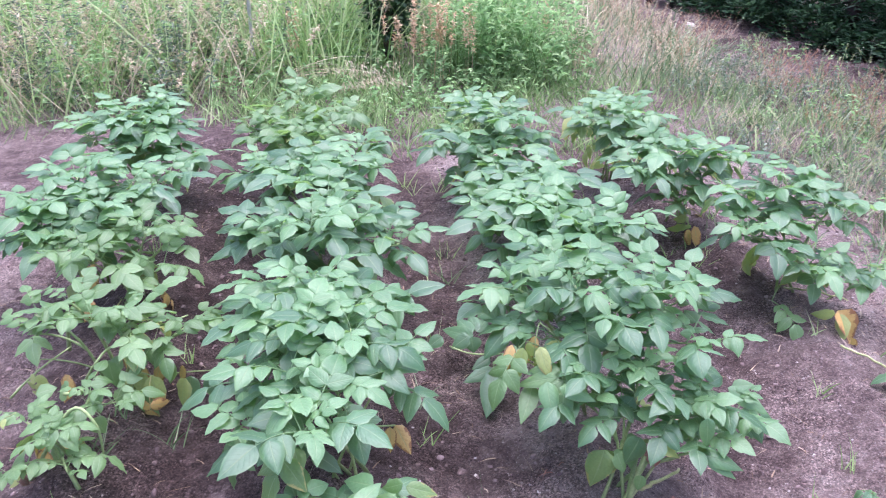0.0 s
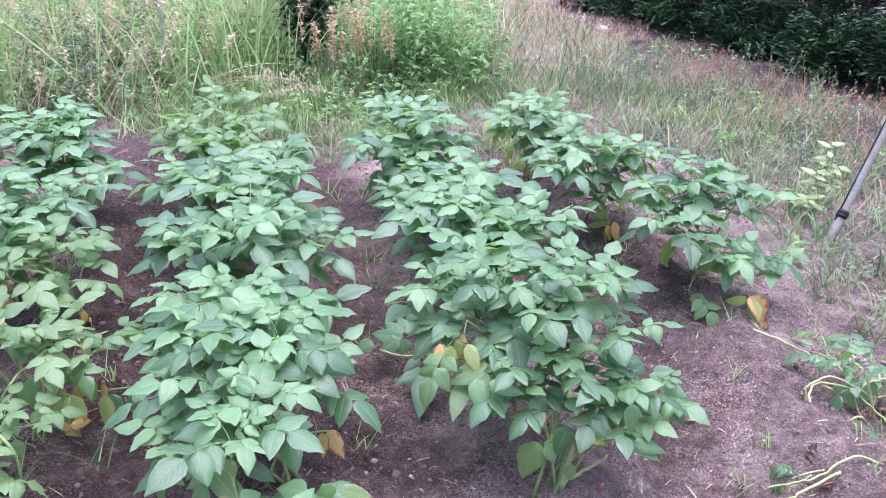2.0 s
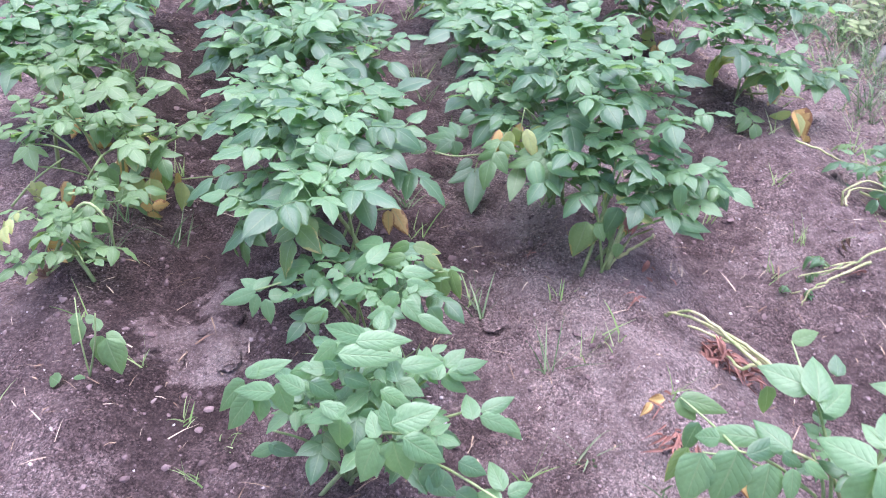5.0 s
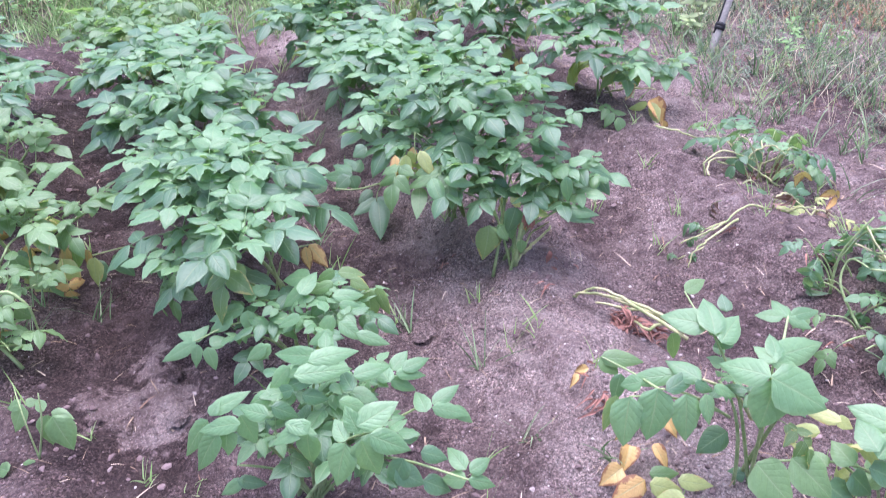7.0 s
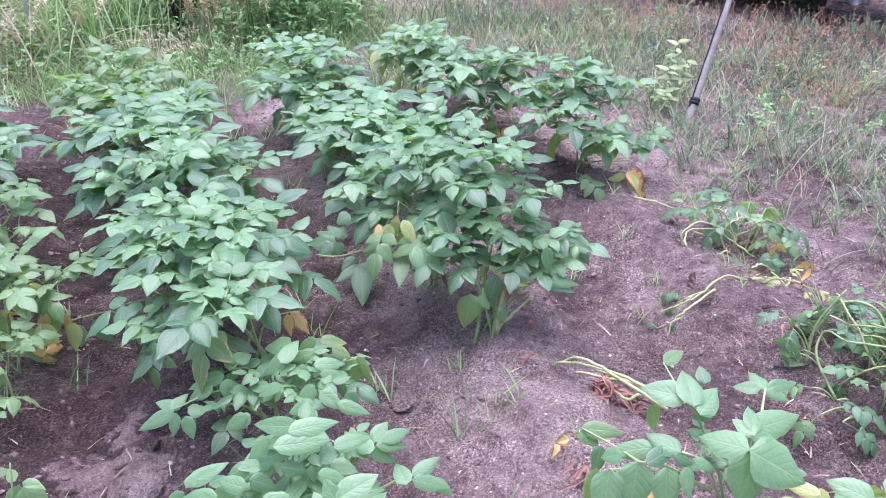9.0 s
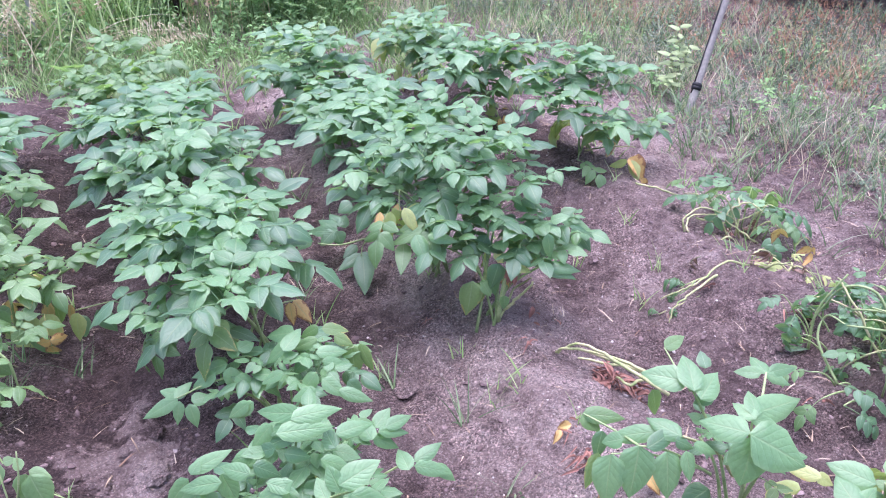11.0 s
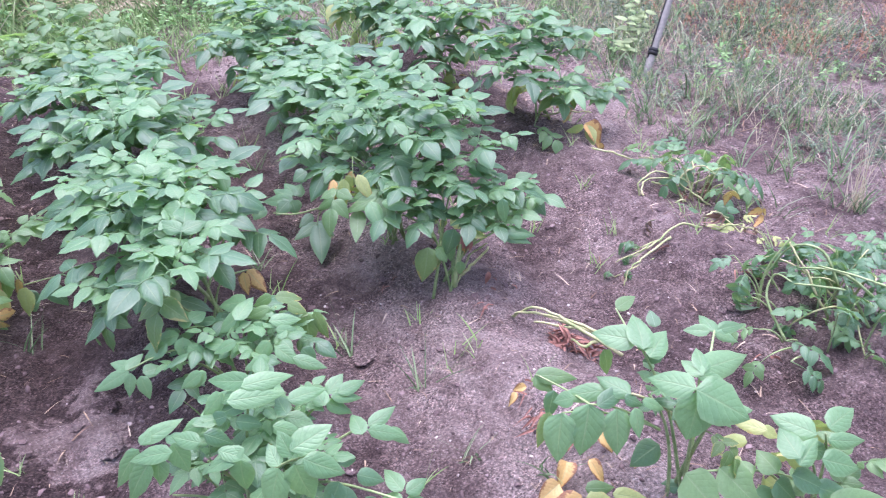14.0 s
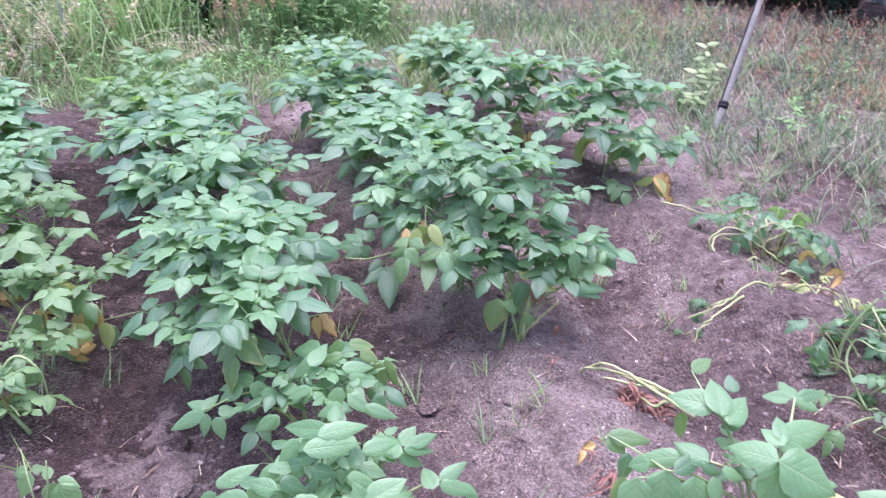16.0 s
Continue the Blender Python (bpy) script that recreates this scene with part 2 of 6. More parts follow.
GRASS_LOW = plain_mat("grass_short_mixed", [(0.0, (0.08, 0.16, 0.05)), (0.45, (0.23, 0.37, 0.13)), (0.8, (0.40, 0.52, 0.23)), (1.0, (0.60, 0.55, 0.38))], 3, 0.65, 60, 0.0, 0.25, 0.75, 0.0, 0.3)
GRASS_FIELD = plain_mat("grass_grey_green", [(0.0, (0.055, 0.115, 0.040)), (0.4, (0.16, 0.26, 0.11)), (0.75, (0.32, 0.42, 0.22)), (1.0, (0.56, 0.55, 0.42))], 3, 0.6, 60, 0.0, 0.3, 0.75, 0.0, 0.2)
GRASS_DRY = plain_mat("grass_dry", [(0.0, (0.36, 0.29, 0.18)), (0.5, (0.59, 0.51, 0.34)), (1.0, (0.78, 0.71, 0.52))], 3, 0.75, 60, 0.0, 0.2, 0.75, 0.0, 0.3)
GRASS_RED = plain_mat("grass_russet", [(0.0, (0.28, 0.14, 0.08)), (0.5, (0.48, 0.28, 0.17)), (1.0, (0.64, 0.46, 0.32))], 3, 0.75, 60, 0.0, 0.2, 0.75, 0.0, 0.15)
DOCK = plain_mat("dock_seed", [(0.0, (0.50, 0.33, 0.19)), (0.5, (0.66, 0.48, 0.30)), (1.0, (0.82, 0.68, 0.48))], 4, 0.75, 60, 0.0, 0.2, 0.7, 0.0, 0.2)
FOXTAIL = plain_mat("foxtail_head", [(0.0, (0.24, 0.30, 0.13)), (0.5, (0.40, 0.45, 0.23)), (1.0, (0.58, 0.57, 0.38))], 4, 0.7, 60, 0.0, 0.2, 0.7, 0.0, 0.25)
GREYWEED = plain_mat("grey_weed_leaf", [(0.0, (0.06, 0.10, 0.06)), (0.5, (0.14, 0.20, 0.12)), (1.0, (0.30, 0.34, 0.24))], 4, 0.65, 60, 0.0, 0.3, 0.7, 0.0, 0.15)
WEED = plain_mat("weed_leaf", [(0.0, (0.12, 0.25, 0.09)), (0.5, (0.30, 0.50, 0.20)), (1.0, (0.48, 0.63, 0.34))], 4, 0.65, 60, 0.0, 0.12, 0.7, 0.0, 0.5)
UNDER = plain_mat("undergrowth_leaf", [(0.0, (0.06, 0.13, 0.045)), (0.5, (0.19, 0.33, 0.12)), (1.0, (0.36, 0.48, 0.22))], 4, 0.6, 60, 0.0, 0.25, 0.7, 0.0, 0.4)
BUSH = plain_mat("bush_leaf", [(0.0, (0.012, 0.035, 0.012)), (0.6, (0.035, 0.085, 0.028)), (1.0, (0.09, 0.17, 0.05))], 4, 0.5, 60, 0.0, 0.4, 0.7, 0.0, 0.1)
CONIFER = plain_mat("conifer_spray", [(0.0, (0.010, 0.030, 0.014)), (0.6, (0.034, 0.088, 0.034)), (1.0, (0.075, 0.165, 0.055))], 4, 0.6, 60, 0.0, 0.3, 0.7, 0.0, 0.08)
SHRUB = plain_mat("shrub_leaf", [(0.0, (0.20, 0.30, 0.11)), (0.5, (0.34, 0.44, 0.19)), (1.0, (0.48, 0.54, 0.30))], 20, 0.5, 60, 0.0, 0.4, 0.7, 0.0, 0.3)
BARK = plain_mat("bark", [(0.2, (0.035, 0.026, 0.022)), (0.8, (0.12, 0.09, 0.075))], 12, 0.9, 40, 0.006)
BAMBOO = plain_mat("weathered_bamboo", [(0.2, (0.19, 0.182, 0.155)), (0.8, (0.37, 0.35, 0.295))], 8, 0.6, 120, 0.0008)
RUBBER = plain_mat("black_tie", [(0.2, (0.012, 0.012, 0.013)), (0.8, (0.03, 0.03, 0.03))], 30, 0.6, 120, 0.0005)
METAL = plain_mat("galvanised_metal", [(0.2, (0.42, 0.43, 0.44)), (0.8, (0.60, 0.61, 0.62))], 25, 0.45, 120, 0.0005, 0.5, 0, 0.7)
PEBBLE = plain_mat("pale_pebble", [(0.0, (0.19, 0.145, 0.13)), (0.6, (0.36, 0.30, 0.27)), (1.0, (0.62, 0.56, 0.51))], 60, 0.85, 200, 0.001, 0.3, 0.8)
CRUMB = plain_mat("soil_crumb", [(0.0, (0.080, 0.056, 0.052)), (0.6, (0.165, 0.119, 0.112)), (1.0, (0.31, 0.235, 0.22))], 40, 0.95, 150, 0.002, 0.15, 0.6)
STRAW = plain_mat("straw_litter", [(0.0, (0.16, 0.09, 0.06)), (0.5, (0.36, 0.26, 0.17)), (1.0, (0.58, 0.48, 0.36))], 30, 0.8, 100, 0.0, 0.2, 0.8)
NEEDLE = plain_mat("needle_litter", [(0.0, (0.06, 0.034, 0.03)), (0.5, (0.17, 0.105, 0.09)), (1.0, (0.42, 0.31, 0.28))], 30, 0.85, 100, 0.0, 0.15, 0.8)
WHITE = plain_mat("white_sheet", [(0.2, (0.66, 0.67, 0.70)), (0.8, (0.82, 0.82, 0.83))], 6, 0.5, 30, 0.002)


# ---- helpers of the build ----
def mesh_of(name, verts, faces, mat, uvs=None, smooth=True):
    me = bpy.data.meshes.new(name)
    me.from_pydata([tuple(v) for v in verts], [], [tuple(f) for f in faces])
    if uvs is not None:
        layer = me.uv_layers.new(name="UVMap")
        order = np.empty(len(me.loops), dtype=np.int32)
        me.loops.foreach_get("vertex_index", order)
        layer.data.foreach_set("uv", np.asarray(uvs, dtype=np.float32)[order].ravel())
    if smooth:
        me.polygons.foreach_set("use_smooth", np.ones(len(me.polygons), dtype=bool))
    me.materials.append(mat)
    me.update()
    return me


def child(name, me, parent, m=None, label=""):
    ob = new(name, me)
    ob.parent = parent
    if m is not None:
        ob.matrix_basis = m
    return tagged(ob, label) if label else ob


def tube(points, radii, sides=6):
    """Vertices and faces of a round, tapered tube along a line of points, with closed ends."""
    pts = [Vector(p) for p in points]
    verts, faces = [], []
    for i, p in enumerate(pts):
        d = (pts[min(i + 1, len(pts) - 1)] - pts[max(i - 1, 0)]).normalized()
        a = d.cross(Vector((0.31, 0.17, 0.93))).normalized()
        b = d.cross(a)
        for k in range(sides):
            w = 2 * math.pi * k / sides
            verts.append(p + (a * math.cos(w) + b * math.sin(w)) * radii[i])
    for i in range(len(pts) - 1):
        for k in range(sides):
            k2 = (k + 1) % sides
            faces.append((i * sides + k, i * sides + k2, (i + 1) * sides + k2, (i + 1) * sides + k))
    faces.append(tuple(range(sides - 1, -1, -1)))
    faces.append(tuple((len(pts) - 1) * sides + k for k in range(sides)))
    return verts, faces


def bend(a, b, c, n):
    """Points on the curve from a to c drawn towards b."""
    a, b, c = Vector(a), Vector(b), Vector(c)
    return [a * (1 - s) ** 2 + b * 2 * s * (1 - s) + c * s * s for s in (i / (n - 1) for i in range(n))]


def smooth_step(a, b, x):
    s = np.clip((np.asarray(x, float) - a) / (b - a), 0, 1)
    return s * s * (3 - 2 * s)


# ---- ground: ridged potato rows, furrows between, meadow round them ----
ROWS_Q = (-0.62, -0.03, 0.77, 1.65)


def ridge(x, y):
    q = 0.944 * x + 0.33 * y
    h = sum(np.exp(-((q - c) / 0.2) ** 2) for c in ROWS_Q)
    bed = smooth_step(0.1, 0.9, y) * (1 - smooth_step(3.7, 4.5, y)) * (1 - smooth_step(2.0, 2.6, q))
    edge = 1.02 + 0.05 * np.sin(4.3 * y) + 0.02 * np.sin(17.0 * y + 1.0)
    ledge = smooth_step(edge - 0.02, edge + 0.03, q) * (1 - smooth_step(edge + 0.03, edge + 0.30, q)) * smooth_step(1.0, 1.3, y) * (1 - smooth_step(2.3, 2.8, y))
    bank = np.exp(-((x + 0.765) / 0.035) ** 2 - ((y - 1.26) / 0.075) ** 2) + 0.9 * np.exp(-((x + 0.71) / 0.045) ** 2 - ((y - 1.11) / 0.08) ** 2) + 0.6 * np.exp(-((x + 0.84) / 0.06) ** 2 - ((y - 1.09) / 0.05) ** 2)
    return 0.085 * h * bed - 0.035 * ledge + 0.030 * bank


def lumps(x, y):
    v = Vector((x, y, 0.0))
    near = math.exp(-((x - 0.2) / 2.6) ** 2 - ((y - 1.8) / 2.6) ** 2)
    h = 0.030 * noise.noise(v * 2.3) + 0.022 * noise.noise(v * 7.0 + Vector((3, 1, 0)))
    h += near * (0.020 * abs(noise.noise(v * 9.0 + Vector((1, 5, 0)))) + 0.018 * noise.noise(v * 17.0) + 0.022 * max(0.0, noise.noise(v * 31.0 + Vector((7, 2, 0))) - 0.15) + 0.004 * noise.noise(v * 70.0))
    return h


def ground_z(x, y):
    return float(ridge(x, y)) + lumps(x, y)


def axis(lo, hi, step, far, n):
    out = np.geomspace(1.0, far, n) - 1.0
    return np.concatenate([lo - step - out[::-1], np.arange(lo, hi, step), hi + step + out])


gx, gy = axis(-2.4, 2.2, 0.021, 2000.0, 26), axis(-0.3, 4.6, 0.023, 2000.0, 26)
nx, ny = len(gx), len(gy)
verts = [(x, y, ground_z(x, y) if abs(x) + abs(y) < 40 else 0.0) for y in gy for x in gx]
faces = [(j * nx + i, j * nx + i + 1, (j + 1) * nx + i + 1, (j + 1) * nx + i) for j in range(ny - 1) for i in range(nx - 1)]
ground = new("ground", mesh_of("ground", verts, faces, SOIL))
tagged(ground, "brown damp garden soil ridged into rows, with crumbs and furrows", "ground", kind="structure")


def strips(name, base, tip, wide, sag, mat, label, category, seg=4, kind="stuff"):
    """Many tapering blades, from base points to tips, each sagging towards its tip, in one mesh."""
    n = len(base)
    s = np.linspace(0, 1, seg + 1)[None, :, None]
    line = base[:, None] * (1 - s) + tip[:, None] * s
    line[:, :, 2] += (sag[:, None] * (s[:, :, 0] * (1 - s[:, :, 0]) * 4))
    d = tip - base
    turn = np.random.uniform(0, 2 * np.pi, n)
    across = np.stack([np.cos(turn), np.sin(turn), 0.15 * np.sin(3 * turn)], 1)
    w = wide[:, None] * (1 - 0.92 * s[0, :, 0] ** 1.6)[None]
    left = line - across[:, None] * w[..., None] * 0.5
    right = line + across[:, None] * w[..., None] * 0.5
    vs = np.stack([left, right], 2).reshape(-1, 3)
    k = np.arange(n)[:, None] * (2 * (seg + 1)) + np.arange(seg)[None] * 2
    fs = np.stack([k, k + 1, k + 3, k + 2], -1).reshape(-1, 4)
    me = bpy.data.meshes.new(name)
    me.vertices.add(len(vs))
    me.vertices.foreach_set("co", vs.astype(np.float32).ravel())
    me.loops.add(fs.size)
    me.loops.foreach_set("vertex_index", fs.astype(np.int32).ravel())
    me.polygons.add(len(fs))
    me.polygons.foreach_set("loop_start", np.arange(0, fs.size, 4, dtype=np.int32))
    me.materials.append(mat)
    me.update(calc_edges=True)
    me.validate()
    ob = new(name, me)
    return tagged(ob, label, category, kind=kind) if label else ob


def flakes(name, place, along, up, size, mat, slim=0.5, fold=0.25):
    """Many small pointed leaves, each a folded kite of four faces, in one mesh."""
    n = len(place)
    along = along / np.linalg.norm(along, axis=1, keepdims=True)
    side = np.cross(along, up)
    side /= np.linalg.norm(side, axis=1, keepdims=True) + 1e-9
    nor = np.cross(side, along)
    L = size[:, None]
    p0 = place
    p1 = place + along * L * 0.45 + side * L * slim * 0.5 + nor * L * fold * 0.5
    p2 = place + along * L - nor * L * fold * 0.6
    p3 = place + along * L * 0.45 - side * L * slim * 0.5 + nor * L * fold * 0.5
    pm = place + along * L * 0.5
    vs = np.stack([p0, p1, p2, p3, pm], 1).reshape(-1, 3)
    k = np.arange(n)[:, None] * 5
    fs = np.concatenate([k + np.array([[0, 1, 4]]), k + np.array([[1, 2, 4]]), k + np.array([[2, 3, 4]]), k + np.array([[3, 0, 4]])], 0)
    me = bpy.data.meshes.new(name)
    me.vertices.add(len(vs))
    me.vertices.foreach_set("co", vs.astype(np.float32).ravel())
    me.loops.add(fs.size)
    me.loops.foreach_set("vertex_index", fs.astype(np.int32).ravel())
    me.polygons.add(len(fs))
    me.polygons.foreach_set("loop_start", np.arange(0, fs.size, 3, dtype=np.int32))
    me.materials.append(mat)
    me.update(calc_edges=True)
    me.validate()
    return me


# ---- potato leaves: compound, five to seven ovate leaflets on a curved stalk ----
def leaflet(store, m, length, width, fold, droop, twist, rng):
    """Oval blade: rounded at its foot, short-pointed, creased along the midrib, its margins wavy and turned down."""
    verts, faces, uvs = store
    start, nv = len(verts), 7
    cols = (-1.0, -0.72, -0.36, 0.0, 0.36, 0.72, 1.0)
    nc = len(cols)
    wob, bow, roll_ = rng.uniform(0, 6.28), rng.uniform(-0.10, 0.10), rng.uniform(0.16, 0.42)
    for j in range(nv + 1):
        v = (j / nv) ** 1.15
        w = width * 0.5 * max(math.sin(math.pi * min(1.0, 0.004 + v ** 0.67)), 0.0) ** 0.72 * (1 - 0.28 * max(0.0, v - 0.60) / 0.40)
        for u in cols:
            ripple = 0.045 * width * u * u * math.sin(5.2 * v * math.pi + wob + (1.9 if u > 0 else 0))
            puff = 0.020 * width * math.sin(9.0 * v + 2.0 * abs(u)) * (1 - abs(u)) * (u != 0)
            z = fold * abs(u) * w - droop * length * v * v - roll_ * w * abs(u) ** 2.6 + ripple + puff + twist * u * w * v
            verts.append(m @ Vector((u * w + bow * length * v * v, v * length * (1 - 0.12 * droop), z)))
            uvs.append(((u + 1) / 2, v))
    for j in range(nv):
        for i in range(nc - 1):
            a = start + j * nc + i
            faces.append((a, a + 1, a + nc + 1, a + nc))


def leaf_mesh(name, seed, mat, pairs=3, sag=0.5, fold=0.25, droop=0.25, size=1.0, crumple=0.0):
    """A whole leaf, its stalk starting at the origin and running along +y, its face to +z."""
    rng = random.Random(seed)
    store = ([], [], [])
    total, pts, p, ang = 0.160 * size, [], Vector((0, 0, 0)), 0.25
    n = 9
    for i in range(n):
        pts.append(p.copy())
        d = Vector((0.05 * math.sin(seed + i), math.cos(ang), math.sin(ang)))
        p = p + d.normalized() * total / (n - 1)
        ang -= (sag + 0.25) / (n - 1) * (0.5 + i / n)
    rad = [0.0026 - 0.0016 * i / (n - 1) for i in range(n)]
    v, f = tube(pts, rad, 4)
    store[0].extend(v)
    store[1].extend(f)
    store[2].extend([(0.5, 0.02)] * len(v))

    def at(s):
        k = min(int(s * (n - 1)), n - 2)
        w = s * (n - 1) - k
        d = (pts[k + 1] - pts[k]).normalized()
        return pts[k] * (1 - w) + pts[k + 1] * w, d

    def put(s, turn, tilt, length, width):
        o, d = at(s)
        side = Vector((1, 0, 0))
        nor = side.cross(d).normalized()
        frame_m = Matrix((side, d, nor)).transposed().to_4x4()
        m = Matrix.Translation(o) @ frame_m @ pose(0, 0, 0, 0, 0, turn) @ pose(0, 0, 0, -tilt, rng.uniform(-20, 20), 0)
        leaflet(store, m, length, width, fold + rng.uniform(-0.1, 0.1), droop + rng.uniform(-0.1, 0.15) + crumple * rng.uniform(0, 0.9), rng.uniform(-0.15, 0.15) + crumple * rng.uniform(-0.8, 0.8), rng)

    big = 0.094 * size
    put(1.0, rng.uniform(-10, 10), rng.uniform(-8, 16), big * rng.uniform(0.98, 1.16), big * rng.uniform(0.62, 0.72))
    for i in range(pairs):
        s = 0.79 - 0.25 * i
        grow = (0.90, 0.76, 0.50)[i]
        for turn in (1, -1):
            put(s + rng.uniform(-0.03, 0.03), turn * rng.uniform(48, 76), rng.uniform(-10, 24), big * grow * rng.uniform(0.90, 1.12), big * grow * rng.uniform(0.58, 0.68))
    return mesh_of(name, *store[:2], mat, store[2])


def leaf_set(tag, mat, count, seed, **kw):
    out = []
    for i in range(count):
        k = dict(kw)
        k.setdefault("pairs", 2 if i % 3 == 0 else 3)
        k["sag"] = kw.get("sag", 0.5) * (0.6 + 0.8 * (i / max(1, count - 1)))
        out.append(leaf_mesh("leaf_" + tag, seed + i, mat, **k))
    return out


LEAVES = {
    "green": leaf_set("green", LEAF, 12, 100, sag=0.55, fold=0.20, droop=0.24, size=0.88),
    "young": leaf_set("young", LEAF_YOUNG_LIT, 10, 150, sag=0.55, fold=0.20, droop=0.24, size=0.88),
    "light": leaf_set("light", LEAF_PALE, 10, 200, sag=0.55, fold=0.20, droop=0.24, size=0.88),
    "broad": leaf_set("broad", LEAF_PALE, 6, 700, sag=1.1, fold=0.3, droop=0.26, size=1.25, pairs=1),
    "edged": leaf_set("edged", LEAF_EDGED, 5, 800, sag=1.0, fold=0.3, droop=0.3, size=0.92),
    "yellow": leaf_set("yellow", LEAF_YELLOW, 4, 300, sag=1.0, droop=0.2, crumple=0.2),
    "orange": leaf_set("orange", LEAF_ORANGE, 4, 400, sag=1.2, fold=0.2, droop=0.3, crumple=0.3, size=0.95, pairs=1),
    "brown": leaf_set("brown", LEAF_BROWN, 4, 500, sag=1.6, droop=0.7, fold=0.6, crumple=1.3, size=0.6),
    "limp": leaf_set("limp", LEAF, 6, 600, sag=2.2, droop=0.6, fold=0.8, crumple=0.7, size=0.45),
}


def leaf_pose(place, azimuth, rise, scale, roll=0.0):
    """Where a leaf sits: its stalk leaves the stem towards azimuth, rising by that many degrees."""
    return Matrix.Translation(place) @ pose(0, 0, 0, 0, 0, azimuth - 90) @ pose(0, 0, 0, rise, roll, 0) @ Matrix.Diagonal((scale, scale, scale, 1))


def potato_plant(base, tips, label, leaves="green", scale=1.0, per_stem=11, yellow=1, orange=0, brown=0, seed=1, low=0.60, group="potato plants in rows", wilt=False):
    """A bush of several stems from one root, each ending in a rosette; older leaves below are yellow or dead."""
    rng = random.Random(seed)
    bx, by = base
    bz = ground_z(bx, by)
    root = new("potato_plant")
    root.location = (bx, by, bz)
    tagged(root, label, "potato plant", group)
    pool = LEAVES[leaves]
    main = []
    for tip in tips:
        o = Vector((rng.uniform(-0.065, 0.065), rng.uniform(-0.05, 0.05), -0.015))
        t = Vector((tip[0] - bx, tip[1] - by, tip[2] - bz))
        t.z -= 0.06 * scale
        branch = len(main) >= 4 and not wilt
        if branch:
            o = min(main, key=lambda q: (q - t).length)
        mid = o.lerp(t, 0.4) + Vector((0, 0, 0.05)) if branch else Vector((t.x * 0.35, t.y * 0.35, max(t.z * 0.75, 0.05)))
        if wilt:
            mid = Vector((t.x * 0.5 + rng.uniform(-0.05, 0.05), t.y * 0.5 + rng.uniform(-0.05, 0.05), t.z + rng.uniform(0.02, 0.10)))
        pts = bend(o, mid, t, 9)
        r0 = rng.uniform(0.0046, 0.0066) * (0.7 if wilt else 0.65 if branch else 1)
        if not branch:
            main.append(pts[3])
        child("stem", mesh_of("stem", *tube(pts, [r0 * (1 - 0.5 * i / 8) for i in range(9)], 7), STEM_PALE if wilt else STEM), root)
        length = sum((pts[i + 1] - pts[i]).length for i in range(8))
        n = max(2 if per_stem < 4 else 4, round(1.12 * per_stem * min(1.25, 0.55 + length * 0.9)))
        az0 = rng.uniform(0, 360)
        for k in range(n):
            s = 1.0 - (1.0 - low) * (k / n) ** 1.15
            i = min(int(s * 8), 7)
            p = pts[i].lerp(pts[i + 1], s * 8 - i)
            age = k / n
            rise = 46 - 44 * age + rng.uniform(-13, 13)
            size = scale * (0.62 + 0.42 * min(1, age * 2.2)) * rng.uniform(0.86, 1.12)
            if k == 0:
                rise, size = rng.uniform(20, 50), scale * 0.6
            if wilt:
                rise = rng.uniform(-30, 40)
            # upper leaves lighter, lower ones darker: age plus shade put into the colour
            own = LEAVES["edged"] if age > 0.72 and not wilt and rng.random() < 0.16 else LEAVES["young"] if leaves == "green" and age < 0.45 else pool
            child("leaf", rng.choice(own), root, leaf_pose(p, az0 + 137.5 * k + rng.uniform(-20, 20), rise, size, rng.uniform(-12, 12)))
    for kind, count, lo, hi in (("yellow", yellow, 0.10, 0.22), ("orange", orange, 0.05, 0.14), ("brown", brown, 0.02, 0.07)):
        for k in range(count):
            az_ = rng.uniform(0, 360)
            z = rng.uniform(lo, hi)
            r = rng.uniform(0.02, 0.10)
            p = Vector((r * math.cos(radians(az_)), r * math.sin(radians(az_)), z))
            child("leaf", rng.choice(LEAVES[kind]), root, leaf_pose(p, az_, rng.uniform(-60, -15), scale * rng.uniform(0.75, 1.0), rng.uniform(-25, 25)), {"yellow": "yellowing leaf", "orange": "dying orange leaf", "brown": "dead brown leaf"}[kind])
    return root


def hang_leaf(plant, place, azimuth, rise, scale, kind, roll=0.0, label="", reach=1.0):
    """One more leaf on a plant, at a place in the world, with a stalk that runs back towards the root."""
    p = Vector(place) - plant.location
    i = int(abs(p.x * 977 + p.y * 577) * 10) % len(LEAVES[kind])
    child("leaf", LEAVES[kind][i], plant, leaf_pose(p, azimuth, rise, scale, roll), label)
    a, c = 1 - 0.95 * reach, 1 - 0.55 * reach
    pts = bend((p.x * a, p.y * a, 0.0), (p.x * c, p.y * c, p.z * 0.75), p, 8)
    child("stem", mesh_of("stem", *tube(pts, [0.0032 - 0.0002 * k for k in range(8)], 6), STEM), plant)


GREEN_LABEL = "bushy blue-green potato plant growing on the soil ridge"
PALE_LABEL = "light green potato plant with some yellowing leaves on the soil"

